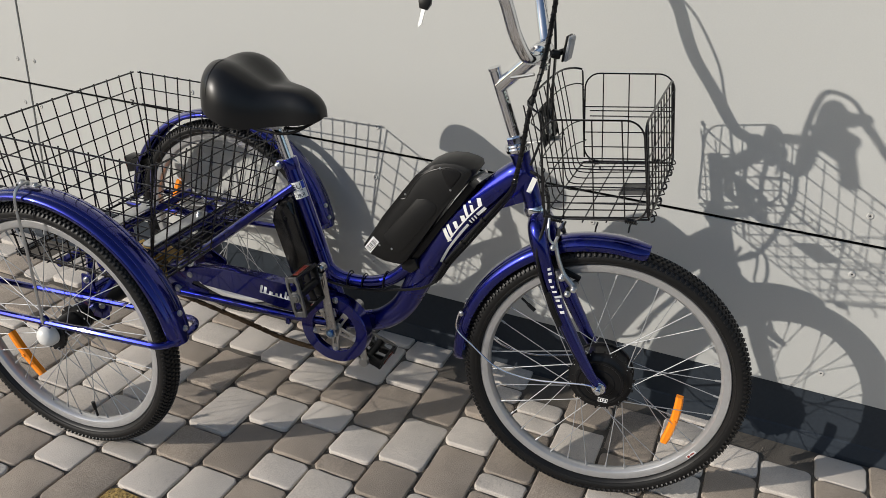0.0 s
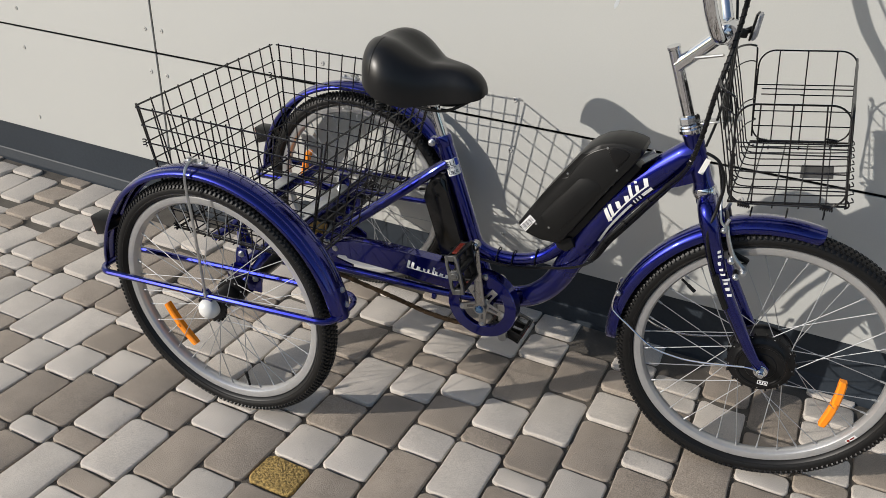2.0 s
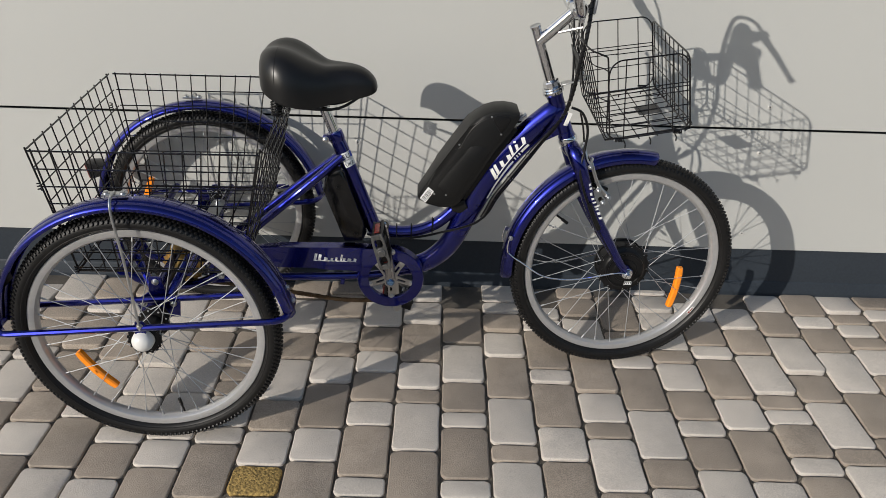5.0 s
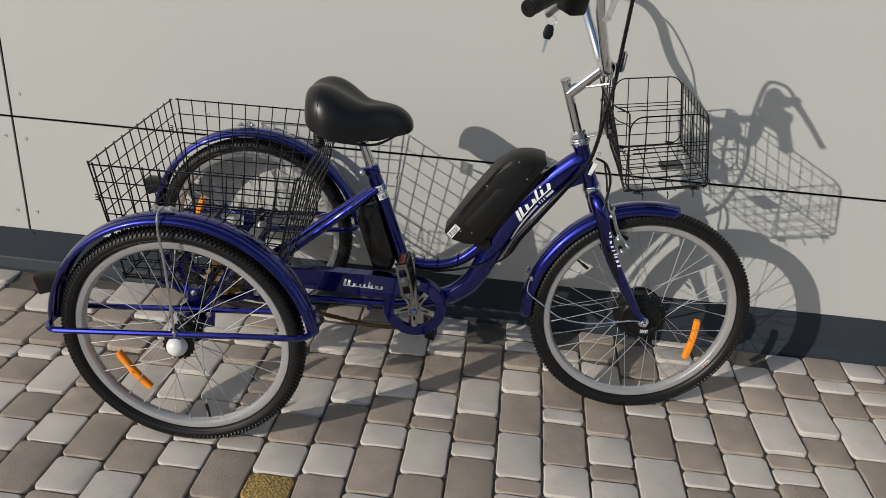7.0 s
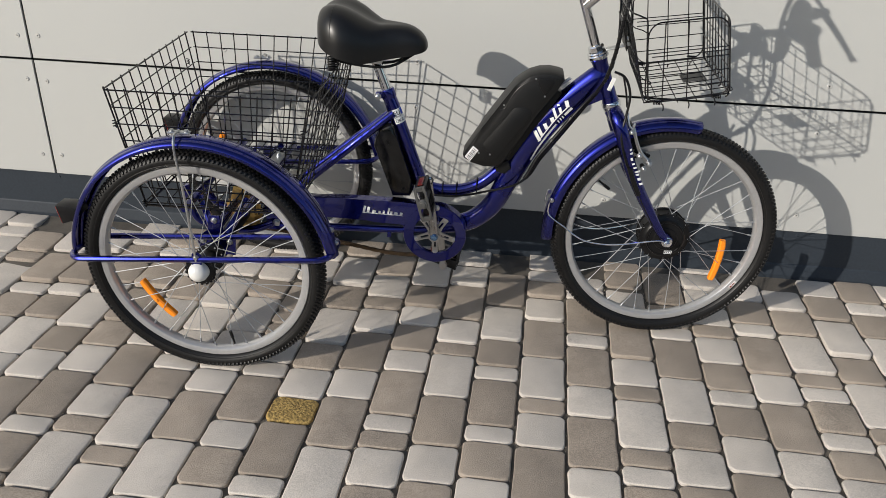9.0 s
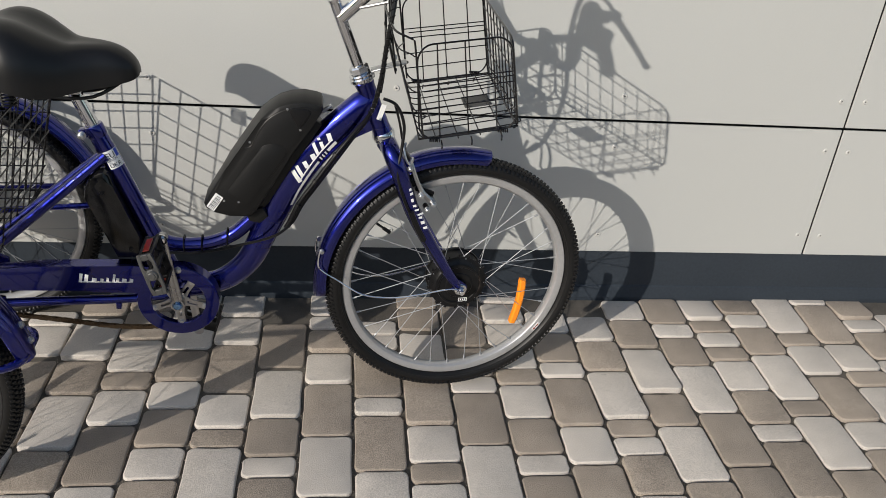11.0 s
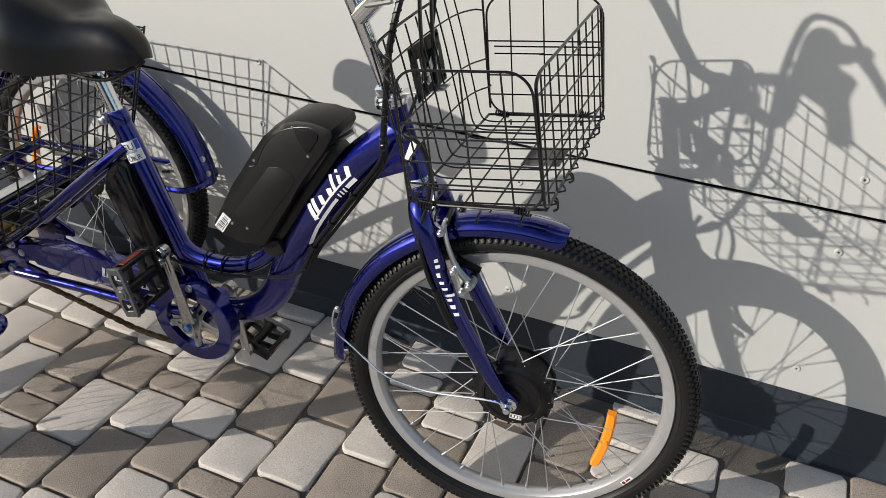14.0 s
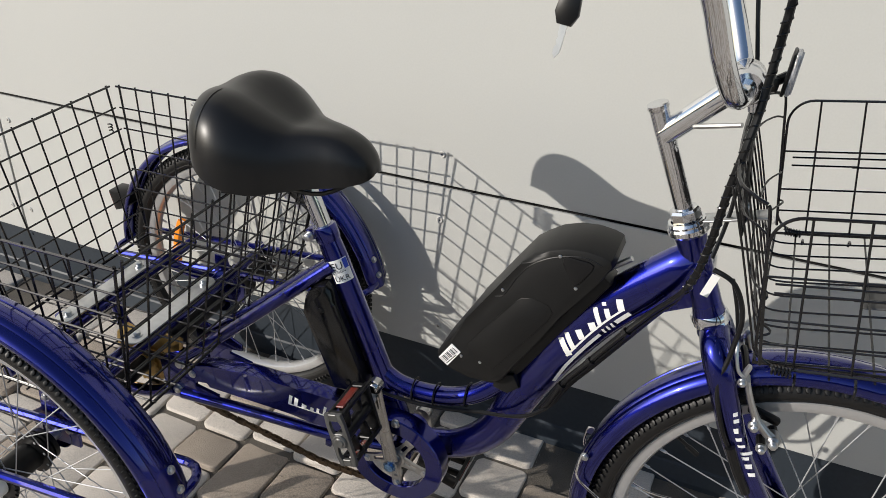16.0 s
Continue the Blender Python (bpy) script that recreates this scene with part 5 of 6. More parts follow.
part("cross_pin", tube([(0.890, -0.058, 0.918), (0.902, -0.064, 0.9225), (0.938, -0.082, 0.936)], [0.0026, 0.0032, 0.0026], 8), M_ALLOY, trike)

# ---- rear basket: four flat grids leaning out, on a grid floor ----
B0, B1, BY0, BY1, BZ = -0.165, 0.195, -0.258, 0.199, 0.418
T0, T1, TY0, TY1, TZ = -0.222, 0.262, -0.273, 0.227, 0.714
n_x, n_y = 9, 10
rear_basket = part("rear_basket", tube([(B0, BY0, BZ - 0.002), (B1, BY0, BZ - 0.002), (B1, BY1, BZ - 0.002), (B0, BY1, BZ - 0.002)], 0.0028, 8, closed=True), M_WIRE, trike, "large black welded wire rear basket")
bm = bmesh.new()
for k in range(n_y + 1):
    y = BY0 + (BY1 - BY0) * k / n_y
    rod(bm, (B0 - 0.006, y, BZ), (B1 + 0.006, y, BZ), 0.0017, 6)
for k in range(n_x + 1):
    x = B0 + (B1 - B0) * k / n_x
    rod(bm, (x, BY0 - 0.006, BZ - 0.004), (x, BY1 + 0.006, BZ - 0.004), 0.0017, 6)
pieces("wire", bm, M_WIRE, rear_basket)


MESH_ROW = 0.0410                                            # height of one mesh of the side grids


def grid_panel(q, nu):
    """One side grid: nu meshes along, rows counted down from its top edge."""
    bm = bmesh.new()
    step = MESH_ROW / (Vector(q[3]) - Vector(q[0])).length
    for k in range(nu + 1):
        rod(bm, at4(q, k / nu, -0.01), at4(q, k / nu, 1.01), 0.0017 if 0 < k < nu else 0.0021, 6)
    normal = (Vector(q[1]) - Vector(q[0])).cross(Vector(q[3]) - Vector(q[0])).normalized() * 0.0042
    for k in range(8):
        v = 1 - k * step
        rod(bm, at4(q, -0.01, v) + normal, at4(q, 1.01, v) + normal, 0.0017 if k else 0.0021, 6)
    pieces("wire", bm, M_WIRE, rear_basket)


grid_panel(((B0, BY0, BZ), (B0, BY1, BZ), (T0 + 0.006, TY1 - 0.009, TZ + 0.004), (T0 + 0.010, TY0 - 0.002, TZ - 0.003)), 11)
grid_panel(((B1, BY0, BZ), (B1, BY1, BZ), (T1, TY1, TZ), (T1, TY0, TZ)), 11)
grid_panel(((B0, BY1, BZ), (B1, BY1, BZ), (T1, TY1 + 0.016, TZ), (T0 + 0.022, TY1 + 0.008, TZ + 0.003)), 12)
grid_panel(((B0, BY0, BZ), (B1, BY0, BZ), (T1 - 0.004, TY0 - 0.010, TZ - 0.004), (T0 + 0.024, TY0 - 0.010, TZ - 0.003)), 12)
for x, y, z in ((-0.196, -0.284, 0.630), (-0.212, 0.205, 0.640), (0.242, -0.286, 0.632), (-0.168, -0.262, 0.420)):
    bm = bmesh.new()
    pts = [(x + 0.0036 * math.cos(k * 0.8), y + 0.0036 * math.sin(k * 0.8), z - 0.008 + 0.0008 * k) for k in range(22)]
    part("tie_ring", sweep(bm, pts, 0.0014, 6), M_WIRE, rear_basket)
for x in (0.068, -0.082):                                   # slotted zinc rails bolted through the floor
    bm = bmesh.new()
    prism(bm, [(x + 0.017 * math.cos(radians(a)), -0.010 + (0.094 if a < 180 else -0.094) + 0.017 * math.sin(radians(a))) for a in [15 * k for k in range(13)] + [180 + 15 * k for k in range(13)]], 0, 0.003, Matrix(((1, 0, 0, 0), (0, 0, 1, 0), (0, 1, 0, BZ + 0.0055), (0, 0, 0, 1))), 0.0008)
    part("clamp_rail", bm, M_STEEL, rear_basket, "zinc-plated clamp rail")
    bm = bmesh.new()
    for y in (-0.098, 0.080):
        bolt(bm, (x, y, BZ + 0.0095), (0, 0, 1), 0.006, 0.006)
    pieces("bolt", bm, M_STEEL, rear_basket)

# ---- cables ----
LOOM = smooth_path([(0.914, -0.212, 1.162), (0.938, -0.160, 1.168), (0.953, -0.112, 1.155), (0.960, -0.078, 1.128), (0.959, -0.068, 1.065), (0.955, -0.071, 1.0), (0.951, -0.081, 0.95), (0.945, -0.093, 0.91), (0.938, -0.095, 0.865), (0.931, -0.088, 0.800), (0.921, -0.075, 0.745), (0.906, -0.050, 0.700), (0.880, -0.034, 0.660), (0.844, -0.032, 0.609), (0.805, -0.031, 0.551), (0.777, -0.030, 0.509), (0.758, -0.030, 0.467), (0.750, -0.030, 0.453)], 6)
loom = part("brake_cable", tube(LOOM, [0.0044 if k < 64 else 0.0032 for k in range(len(LOOM))], 10), M_BLACK, trike, "black spiral-wrapped cable loom")
coil, turn = [], 0.0
for a, b in zip(LOOM[18:64], LOOM[19:65]):                # the wrap winds round the straight run
    a, b = Vector(a), Vector(b)
    w = (b - a).normalized()
    u = w.cross(Vector((1, 0, 0))).normalized()
    v = w.cross(u)
    n = max(2, int((b - a).length / 0.0016))
    for k in range(n):
        turn += (b - a).length / n / 0.013 * math.tau
        coil.append(a.lerp(b, k / n) + (u * math.cos(turn) + v * math.sin(turn)) * 0.0046)
part("spiral_wrap", tube(coil, 0.0011, 5), M_CASE, loom)
part("cable_sleeve", tube(smooth_path([(0.998, -0.070, 0.508), (1.012, -0.069, 0.474), (1.030, -0.066, 0.438)], 4), 0.0066, 10), M_BLACK, trike, "black ribbed cable connector")
part("fork_cable", tube(smooth_path([(0.936, -0.046, 0.742), (0.962, -0.052, 0.730), (0.978, -0.054, 0.690), (0.975, -0.056, 0.640), (0.968, -0.064, 0.590), (0.985, -0.070, 0.530), (1.005, -0.066, 0.490), (1.03, -0.062, 0.440), (1.08, -0.058, 0.352)], 6), 0.0032, 8), M_BLACK, trike, "black motor cable")
part("bar_cable", tube(smooth_path([(0.866, 0.186, 1.158), (0.902, 0.150, 1.136), (0.916, 0.092, 1.070), (0.927, 0.075, 1.012), (0.941, 0.056, 0.937), (0.945, 0.034, 0.86), (0.944, 0.0, 0.80), (0.935, -0.030, 0.75)], 5), 0.0026, 7), M_BLACK, trike)
part("frame_cable", tube(smooth_path([(0.756, -0.030, 0.455), (0.730, -0.036, 0.436), (0.695, -0.032, 0.420), (0.655, -0.022, 0.404), (0.610, -0.019, 0.390), (0.555, -0.018, 0.381), (0.500, -0.022, 0.385), (0.460, -0.024, 0.395)], 6), 0.0030, 8), M_BLACK, trike)
part("frame_cable", tube(smooth_path([(0.921, -0.066, 0.742), (0.908, -0.040, 0.694), (0.884, -0.026, 0.652), (0.850, -0.024, 0.600), (0.812, -0.023, 0.543), (0.784, -0.023, 0.502), (0.764, -0.026, 0.464), (0.750, -0.030, 0.452)], 6), 0.0030, 8), M_BLACK, trike)
for dx, dy, dz, r in ((-0.0050, 0.0050, -0.0050, 0.0026), (0.0035, 0.0020, -0.0040, 0.0022)):   # the strands part below the head
    part("frame_cable", tube([Vector(p) + Vector((dx, dy, dz)) * min(1, k / 6) for k, p in enumerate(LOOM[62:])], r, 8), M_BLACK, trike)
part("brake_inner", tube(smooth_path([(0.980, -0.030, 0.652), (0.972, -0.036, 0.690), (0.960, -0.040, 0.730)], 4), 0.0024, 8), M_BLACK, trike)
for x, z, r in ((0.535, 0.388, 0.020), (0.572, 0.389, 0.020), (0.625, 0.407, 0.020)):
    pts = [(x, r * 0.9 * math.cos(2 * math.pi * k / 16), z + 0.004 + r * math.sin(2 * math.pi * k / 16)) for k in range(16)]
    part("cable_tie", tube(pts, 0.0016, 5, closed=True), M_BLACK, trike)
for a, b in (((0.852, -0.032, 0.621), (0.848, -0.032, 0.615)), ((0.811, -0.031, 0.560), (0.807, -0.031, 0.554)), ((0.775, -0.030, 0.505), (0.772, -0.030, 0.499))):
    part("cable_tie", tube([a, b], 0.0062, 10), M_BLACK, trike)

# ---- decals: plain white marks on the lacquer ----
arc = [0.0]
for a, b in zip(down_line, down_line[1:]):
    arc.append(arc[-1] + (b - a).length)


def on_tube(s, v):
    """A spot on the right flank of the main tube: s metres down from the head, v from -1 (lower edge) to 1 (upper)."""
    i = max(k for k in range(len(arc) - 1) if arc[k] <= s + 1e-9)
    t = (s - arc[i]) / (arc[i + 1] - arc[i])
    c = down_line[i].lerp(down_line[i + 1], t)
    r = down_rad[i] + (down_rad[i + 1] - down_rad[i]) * t
    way = (down_line[i + 1] - down_line[i]).normalized()
    upw = Vector((0, 1, 0)).cross(way)
    upw = upw if upw.z > 0 else -upw
    a = math.asin(max(-0.98, min(0.98, v)))
    return c + upw * r * math.sin(a) + Vector((0, -1, 0)) * (r * FLAT * math.cos(a) + 0.0007)


def mark(bm, pts, width, place):
    """A flat stroke through (s, v) pairs."""
    P = [Vector((p[0], p[1], 0)) for p in pts]
    fine = []
    for a, b in zip(P, P[1:]):
        fine += [a.lerp(b, k / 4) for k in range(4)]
    fine.append(P[-1])
    rows = []
    for i, p in enumerate(fine):
        d = (fine[min(i + 1, len(fine) - 1)] - fine[max(i - 1, 0)]).normalized()
        n = Vector((-d.y, d.x, 0)) * width / 2
        rows.append((bm.verts.new(place(p.x + n.x, p.y + n.y)), bm.verts.new(place(p.x - n.x, p.y - n.y))))
    for (a, b), (c, d) in zip(rows, rows[1:]):
        bm.faces.new((a, b, d, c))


def flank(s, h):
    return on_tube(s, h / 0.033)


bm = bmesh.new()
S0 = 0.222
# plain slanted blocks of unequal height on a thin foot line, like the outline of a written word
for a, low, high, width in ((0.010, -0.012, 0.015, 0.0085), (-0.004, -0.009, 0.015, 0.0075), (-0.026, -0.006, 0.008, 0.0090), (-0.050, -0.006, 0.005, 0.0100),
                            (-0.063, -0.005, 0.018, 0.0065), (-0.080, -0.004, 0.009, 0.0070), (-0.087, 0.0135, 0.0175, 0.0060), (-0.102, -0.004, 0.011, 0.0090)):
    mark(bm, [(S0 + a, low), (S0 + a - 0.5 * (high - low), high)], width, flank)
mark(bm, [(S0 + 0.014, -0.0095), (S0 - 0.040, -0.0065), (S0 - 0.106, -0.0035)], 0.0030, flank)
part("badge", bm, M_DECAL, trike, "white badge of plain slanted blocks")
bm = bmesh.new()
mark(bm, [(S0 + 0.070, -0.0235), (S0 + 0.030, -0.0195), (S0 - 0.050, -0.0165)], 0.0052, flank)
for k in range(3):
    mark(bm, [(S0 - 0.058 - 0.008 * k, -0.0195), (S0 - 0.060 - 0.008 * k, -0.0115)], 0.0035, flank)
mark(bm, [(S0 - 0.082, -0.0145), (S0 - 0.108, -0.0130)], 0.0066, flank)
pieces("stripe", bm, M_DECAL, trike, "white broken stripe")
bm = bmesh.new()
mark(bm, [(0.934, 0.690), (0.944, 0.722)], 0.0100, lambda a, b: Vector((a, -0.0195, b)))
part("head_mark", bm, M_DECAL, trike, "plain white head tube mark")
bm = bmesh.new()
for x, high, width in ((0.330, 0.019, 0.0060), (0.341, 0.017, 0.0070), (0.357, 0.009, 0.0090), (0.372, 0.008, 0.0060), (0.383, 0.010, 0.0050), (0.395, 0.018, 0.0050), (0.403, 0.009, 0.0060), (0.416, 0.008, 0.0090), (0.430, 0.008, 0.0070)):
    mark(bm, [(x, -0.001), (x + 0.25 * high, high)], width, lambda a, b: Vector((a, -0.0571, 0.335 + 1.05 * b - 0.02 * (a - 0.33))))
mark(bm, [(0.328, 0.0), (0.434, 0.0)], 0.0022, lambda a, b: Vector((a, -0.0571, 0.335 + 1.05 * b - 0.02 * (a - 0.33))))
part("guard_badge", bm, M_DECAL, guard, "white row of plain slanted blocks")


def fork_spot(a, b):
    p0, p1 = Vector((0.986, -0.0655, 0.556)), Vector((1.040, -0.0640, 0.450))
    w = (p1 - p0).normalized()
    u = Vector((0, -1, 0)).cross(w)
    u = u if u.x > 0 else -u
    return p0 + w * a + u * b + Vector((0, 0.0004 + (b / 0.016) ** 2 * 0.008, 0)) + Vector((0, -0.0022, 0))


bm = bmesh.new()
for a, high, width in ((0.000, 0.008, 0.0060), (0.010, 0.007, 0.0060), (0.025, 0.002, 0.0085), (0.039, 0.002, 0.0055), (0.050, 0.003, 0.0045), (0.062, 0.008, 0.0050), (0.070, 0.002, 0.0055), (0.083, 0.002, 0.0080), (0.097, 0.002, 0.0065)):
    mark(bm, [(a, -0.0095), (a + 0.25 * (high + 0.0125), high + 0.003)], width * 0.9, fork_spot)
mark(bm, [(-0.002, -0.0088), (0.100, -0.0088)], 0.0022, fork_spot)
part("fork_badge", bm, M_DECAL, trike, "white row of plain slanted blocks")
# sticker on the seat tube with two lines of print
TUBE_WAY = (SEAT_BOT - SEAT_TOP).normalized()
STICK = SEAT_TOP + TUBE_WAY * 0.046


def seat_spot(a, b, lift=0.0004):
    """a metres round the tube from its right side, towards the front; b down along it."""
    r = 0.0186 + lift
    f = Vector((0, 1, 0)).cross(TUBE_WAY)
    f = f if f.x > 0 else -f
    t = a / r
    return STICK + TUBE_WAY * b + (Vector((0, -1, 0)) * math.cos(t) + f * math.sin(t)) * r


def wrapped(bm, a0, a1, b0, b1, lift):
    n = 8
    rows = [(bm.verts.new(seat_spot(a0 + (a1 - a0) * k / n, b0, lift)), bm.verts.new(seat_spot(a0 + (a1 - a0) * k / n, b1, lift))) for k in range(n + 1)]
    for (p, q), (r_, s_) in zip(rows, rows[1:]):
        bm.faces.new((p, q, s_, r_))


bm = bmesh.new()
wrapped(bm, -0.004, 0.028, -0.004, 0.034, 0.0004)
label = part("label_sticker", bm, M_DECAL, trike, "white sticker reading EU DESIGN UKR")
bm = bmesh.new()
wrapped(bm, 0.019, 0.0275, -0.003, 0.013, 0.0007)
part("blue_field", bm, M_BLUEINK, label)


def print_line(text, size, a, b, parent):
    cu = bpy.data.curves.new("print", "FONT")
    cu.body, cu.size = text, size
    tmp = bpy.data.objects.new("print", cu)
    scene.collection.objects.link(tmp)
    bpy.context.view_layer.update()
    me = bpy.data.meshes.new_from_object(tmp.evaluated_get(bpy.context.evaluated_depsgraph_get()))
    bpy.data.objects.remove(tmp)
    for v in me.vertices:
        v.co = seat_spot(a + v.co.x, b - v.co.y, 0.0010)
    me.materials.append(M_INK)
    ob = new("print", me)
    ob.parent = parent
    return ob


print_line("EU", 0.0165, -0.002, 0.0115, label)
print_line("DESIGN", 0.0062, -0.002, 0.0175, label)
print_line("UKR", 0.0125, -0.002, 0.0310, label)
bm = bmesh.new()
block(bm, (0.030, 0.0006, 0.008), pose(1.132, -0.0450, 0.262, 0, 8, 0))
part("motor_label", bm, M_DECAL, front_wheel, "small white motor label").matrix_local = Matrix.Translation((-1.125, 0.008, -0.302)) @ pose(1.125, -0.0385, 0.247, 12, 8, 0)

# the front end is turned a little to the left
STEER = Matrix.Translation(HEAD_LO) @ Matrix.Rotation(radians(5), 4, head_way) @ Matrix.Translation(-HEAD_LO)
FRONT = ("front_wheel", "fork_leg", "fork_end", "axle_nut", "fork_crown", "fender_stay", "brake_arm", "brake_pad", "brake_noodle", "brake_boot", "fork_cable", "cable_sleeve", "brake_inner", "fork_badge", "front_bolt")
BARS = ("quill", "quill_cap", "stem", "bar_clamp", "handlebar", "grip", "throttle_housing", "key", "lever_bracket", "bell", "front_reflector")
TURN = Matrix.Translation(HEAD_LO) @ Matrix.Rotation(radians(2.5), 4, head_way) @ Matrix.Translation(-HEAD_LO)
for o in trike.children:
    kind = o.name.split(".")[0]
    if kind in FRONT or o is front_guard:
        o.matrix_local = STEER @ o.matrix_local
    elif kind in BARS:
        o.matrix_local = TURN @ o.matrix_local

# ---- paving: rows of rounded concrete stones, each its own piece ----
PITCH, COLUMN0 = 0.1187, -0.9395                        # column width and the seam beside the ochre stone
LENGTHS = {"s": 0.0605, "m": 0.0960, "l": 0.1205, "x": 0.1800}


def stone_mesh(width, length, seed, fine):
    """A stone with round corners, a worn edge and a slightly uneven top; the far ones have fewer points."""
    rnd = random.Random(seed)
    w, d, c = width / 2, length / 2, min(0.0160, length * 0.26)
    ring = []
    steps = 4 if fine else 2
    for sx, sy, a0, mid in ((1, -1, -90, (w, 0)), (1, 1, 0, (0, d)), (-1, 1, 90, (-w, 0)), (-1, -1, 180, (0, -d))):
        r = c * rnd.uniform(0.75, 1.15)
        for k in range(steps + 1):
            a = radians(a0 + 90 * k / steps)
            ring.append((sx * (w - r) + r * math.cos(a) + rnd.uniform(-0.0008, 0.0008), sy * (d - r) + r * math.sin(a) + rnd.uniform(-0.0008, 0.0008)))
        if fine:                                            # half way along the side the edge is worn
            ring.append((mid[0] * rnd.uniform(0.975, 1.004), mid[1] * rnd.uniform(0.975, 1.004)))
    profile = ((0.0, -0.0160), (0.0, -0.0040), (0.0006, -0.0018), (0.0018, -0.0005), (0.0038, 0.0)) if fine else ((0.0, -0.0160), (0.0002, -0.0030), (0.0016, -0.0005), (0.0036, 0.0))
    verts = []
    for inset, z in profile:
        verts += [(x * (1 - inset / w), y * (1 - inset / d), z + (rnd.uniform(-0.0004, 0.0004) if z > -0.001 else 0)) for x, y in ring]
    n, top = len(ring), len(profile) - 1
    faces = [tuple(range(top * n, (top + 1) * n))]
    for k in range(top):
        for i in range(n):
            j = (i + 1) % n
            faces.append((k * n + i, k * n + j, (k + 1) * n + j, (k + 1) * n + i))
    return verts, faces


STONES, FAR_STONES = {}, {}
for key, length in LENGTHS.items():
    for variant in range(3):
        STONES[key, variant] = stone_mesh(PITCH - 0.0056, length - 0.0056, ord(key) * 7 + variant, True)
        FAR_STONES[key, variant] = stone_mesh(PITCH - 0.0056, length - 0.0056, ord(key) * 7 + variant, False)


def stone_data(key, variant, mat):
    name = (key, variant, mat.name)
    if name not in SHARED:
        verts, faces = STONES[key, variant]
        me = bpy.data.meshes.new("paver")
        me.from_pydata(verts, [], faces)
        me.materials.append(mat)
        me.shade_smooth()
        me.set_sharp_from_angle(angle=radians(50))
        SHARED[name] = me
    return SHARED[name]


pavement = new("pavement", bpy.data.meshes.new("pavement"))
bed = bmesh.new()
block(bed, (0.5, 0.004, 0.010), Matrix.Translation((0, -5.95, -0.006)))
bed.to_mesh(pavement.data)
bed.free()
pavement.data.materials.append(M_SAND)
tagged(pavement, "paving of rounded beige and brown concrete stones in columns", "paving", kind="structure")
loose = {"light": ([], []), "dark": ([], [])}
rnd = random.Random(11)
LAYOUT = {}
LAYOUT.update({   # column: where it starts, and its stones outward from the wall (capitals are the brown ones)
    -9: (0.072, "xLSx"),
    -8: (0.061, "MxXsLx"),
    -7: (-0.025, "xXsLx"),
    -6: (-0.417, "xLlX"),
    -5: (-0.554, "LlXsL"),
    -4: (-0.594, "sXlSxS"),
    -3: (-0.684, "sLxSl"),
    -2: (-0.729, "mXx"),
    -1: (-0.679, "sXmLm"),
    0: (-0.093, "xLxLlMXs"),
    1: (-0.075, "LlSlXlXx"),
    2: (-0.052, "xLmLmXsSlL"),
    3: (-0.094, "lXlSxXlL"),
    4: (-0.126, "XxLsXsLm"),
    5: (-0.089, "sMlXxSlX"),
    6: (-0.177, "sXsXlXm"),
    7: (-0.154, "xXlSxSsM"),
    8: (-0.341, "sXxMlS"),
    9: (-0.314, "SlLsLlM"),
    10: (-0.069, "mLsXlXl"),
    11: (-0.080, "lLxSsLsM"),
    12: (-0.010, "mLxLxSx"),
    13: (-0.001, "LsLxXXs"),
    14: (0.020, "lSsSlLsXlM"),
    15: (0.019, "MsLxSxX"),
    16: (0.021, "xSlXmL"),
    17: (-0.026, "XlSx"),
    18: (0.026, "LsLl"),
})

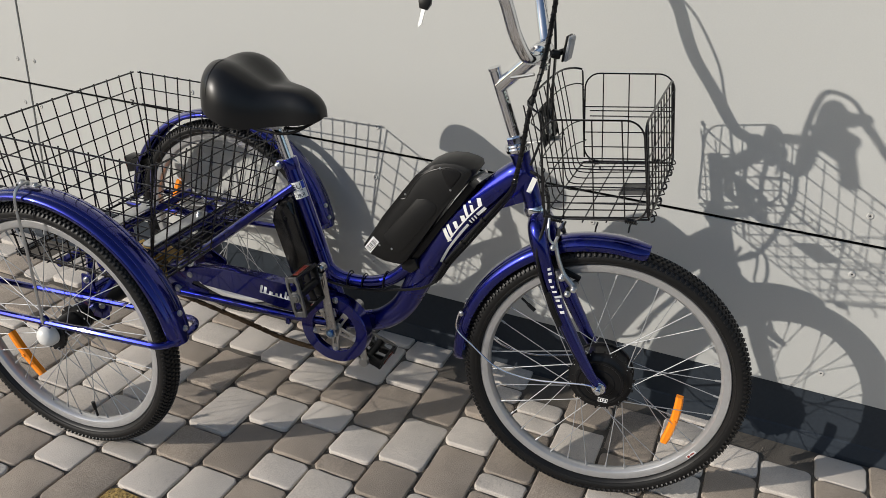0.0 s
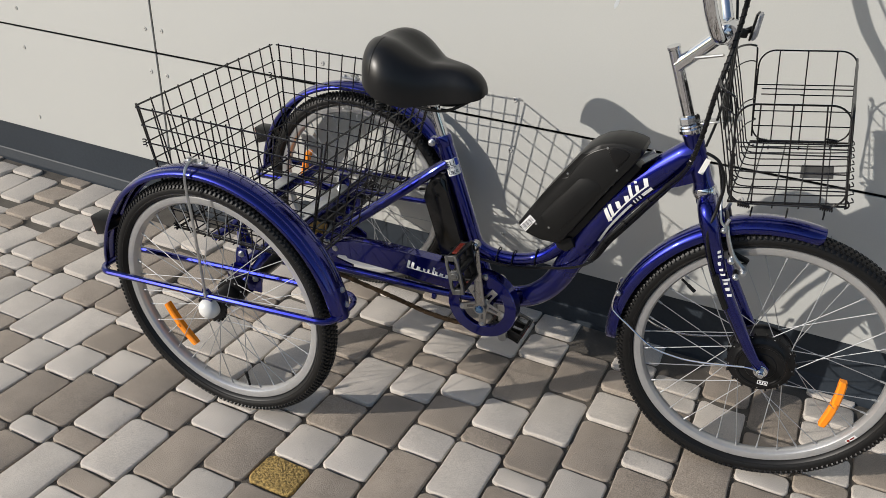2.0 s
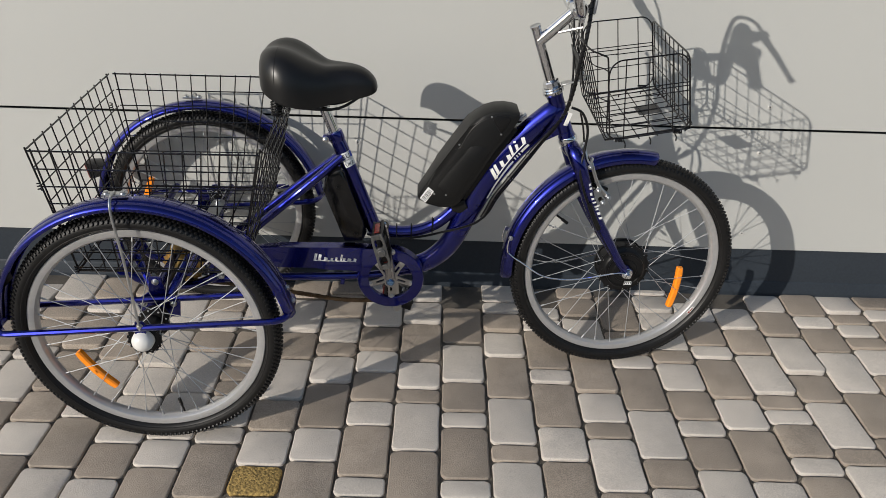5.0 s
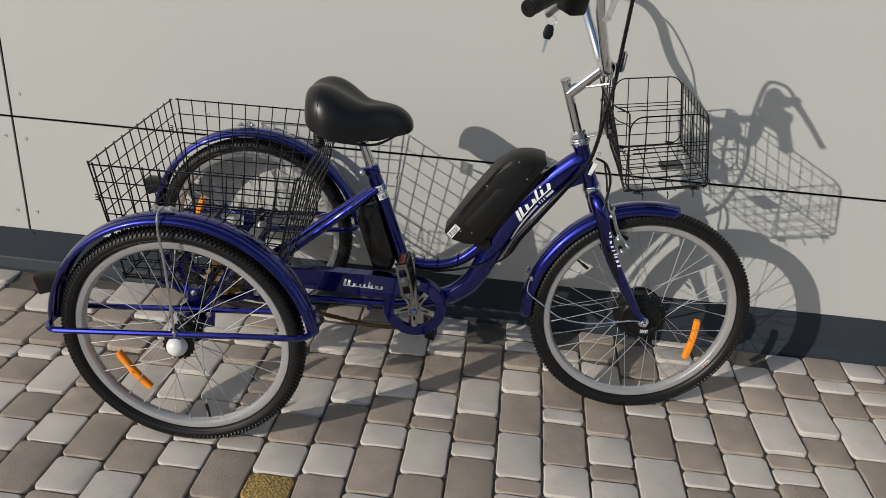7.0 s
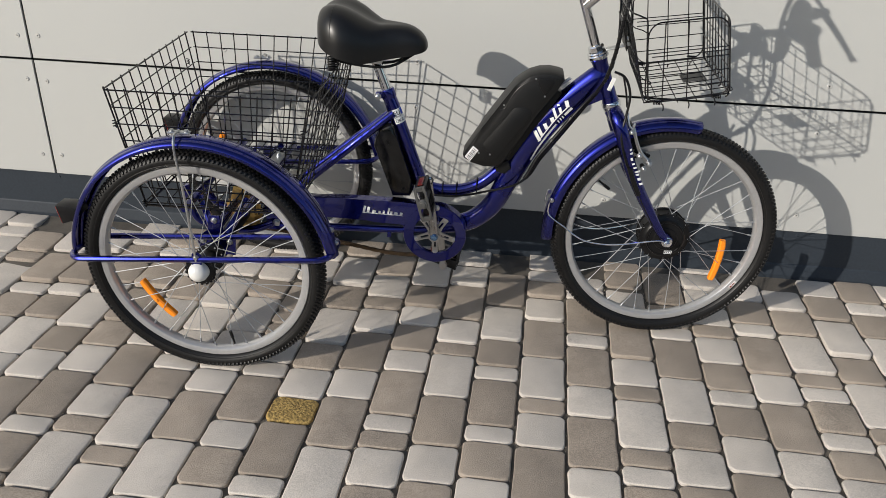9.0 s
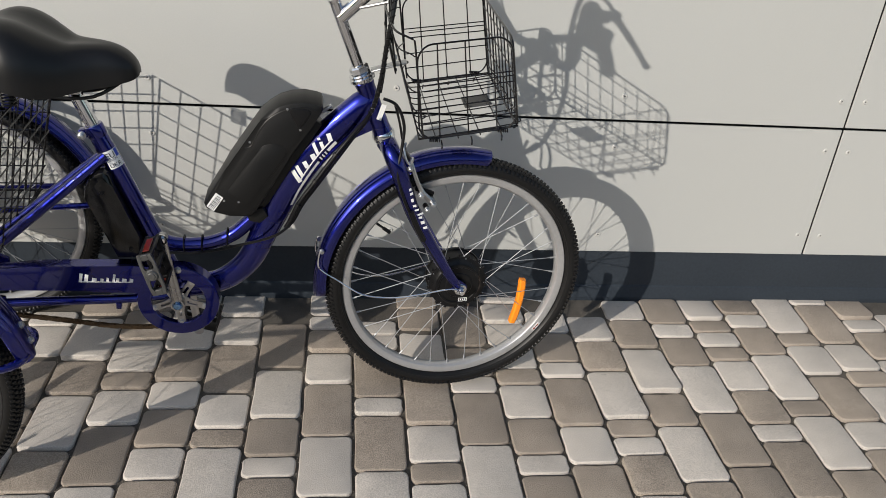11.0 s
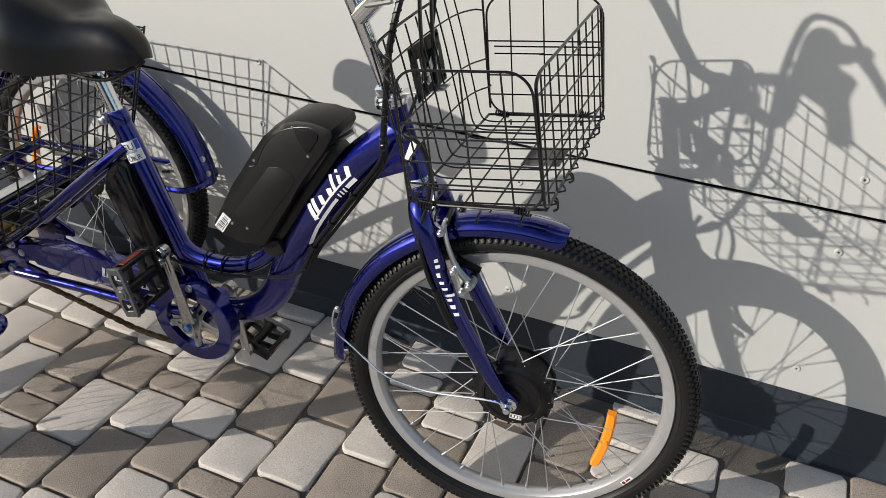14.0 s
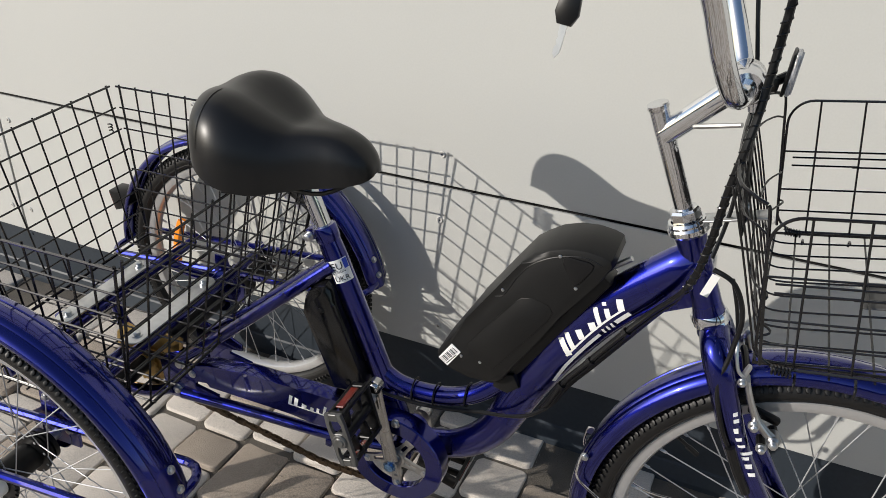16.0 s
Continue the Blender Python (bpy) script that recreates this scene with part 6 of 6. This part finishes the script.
for col in range(-46, 47):
    x = COLUMN0 + (col + 0.5) * PITCH
    if col in LAYOUT:
        start, text = LAYOUT[col]
    else:
        start, text = None, ""
    # stones above the known stretch, the known stretch, and the stones below it
    laid = []
    if start is None:
        y = 0.02 + rnd.uniform(-0.09, 0.0)
        y_from = y
    else:
        y = start
        for ch in text:
            key = ch.lower()
            laid.append((y - LENGTHS[key] / 2, key, "dark" if ch.isupper() else "light"))
            y -= LENGTHS[key]
        y_from = start
        while y_from < -0.02:
            key = rnd.choice("smllxx")
            y_from += LENGTHS[key]
            laid.append((y_from - LENGTHS[key] / 2, key, rnd.choice(("light", "dark"))))
    while y > -5.8:
        key = rnd.choice("ssmllxx")
        laid.append((y - LENGTHS[key] / 2, key, rnd.choice(("light", "light", "dark", "dark", "light"))))
        y -= LENGTHS[key]
    for yc, key, tone in laid:
        if yc + LENGTHS[key] / 2 > 0.05:
            continue
        variant = rnd.randrange(3)
        lift = level(x, yc) + rnd.uniform(-0.0022, 0.0012)
        m = Matrix.Translation((x, yc, lift)) @ Euler((rnd.uniform(-0.008, 0.008) + (rise(yc + 0.03) - rise(yc - 0.03)) / 0.06, rnd.uniform(-0.008, 0.008), rnd.choice((0, math.pi)) + rnd.uniform(-0.008, 0.008))).to_matrix().to_4x4()
        near = -1.75 < x < 0.95 and yc > -1.22
        if near:
            mat = M_DARKSTONE if tone == "dark" else M_LIGHTSTONE
            if col == 0 and abs(yc + 0.862) < 0.03:
                mat = M_YELLOWSTONE
            o = new("paver", stone_data(key, variant, mat))
            o.parent = pavement
            o.matrix_local = m
        else:
            V, F = loose[tone]
            verts, faces = FAR_STONES[key, variant]
            base = len(V)
            V += [tuple(m @ Vector(v)) for v in verts]
            F += [tuple(base + i for i in f) for f in faces]
for tone, (V, F) in loose.items():
    me = bpy.data.meshes.new("outer_pavers")
    me.from_pydata(V, [], F)
    me.materials.append(M_DARKSTONE if tone == "dark" else M_LIGHTSTONE)
    me.shade_smooth()
    me.set_sharp_from_angle(angle=radians(50))
    o = new("outer_pavers", me)
    o.parent = pavement
    tagged(o, tone + " concrete stones further out", kind="stuff")

# sand grains and crumbs that lie in the joints and on the stones
V, F = [], []
for k in range(3200):
    col = rnd.randrange(-7, 17)
    inside = rnd.random() < 0.12
    x = COLUMN0 + col * PITCH + (rnd.uniform(0, PITCH) if inside else rnd.gauss(0, 0.0026))
    y = -rnd.uniform(0.03, 1.25)
    r = rnd.uniform(0.0006, 0.0017) * (0.7 if inside else 1.0)
    z = level(x, y) + (0.0012 if inside else -0.0065)
    base = len(V)
    turn = rnd.uniform(0, 6.3)
    for dx, dy, dz in ((1, 0, 0), (0, 1, 0), (-1, 0, 0), (0, -1, 0), (0, 0, 0.8), (0, 0, -0.8)):
        g = r * rnd.uniform(0.7, 1.3)
        V.append((x + g * (dx * math.cos(turn) - dy * math.sin(turn)), y + g * (dx * math.sin(turn) + dy * math.cos(turn)), z + g * dz))
    F += [tuple(base + i for i in f) for f in ((0, 1, 4), (1, 2, 4), (2, 3, 4), (3, 0, 4), (1, 0, 5), (2, 1, 5), (3, 2, 5), (0, 3, 5))]
me = bpy.data.meshes.new("grit")
me.from_pydata(V, [], F)
me.materials.append(M_GRIT)
grit = new("grit", me)
grit.parent = pavement
tagged(grit, "loose sand grains and crumbs in the joints", kind="stuff")
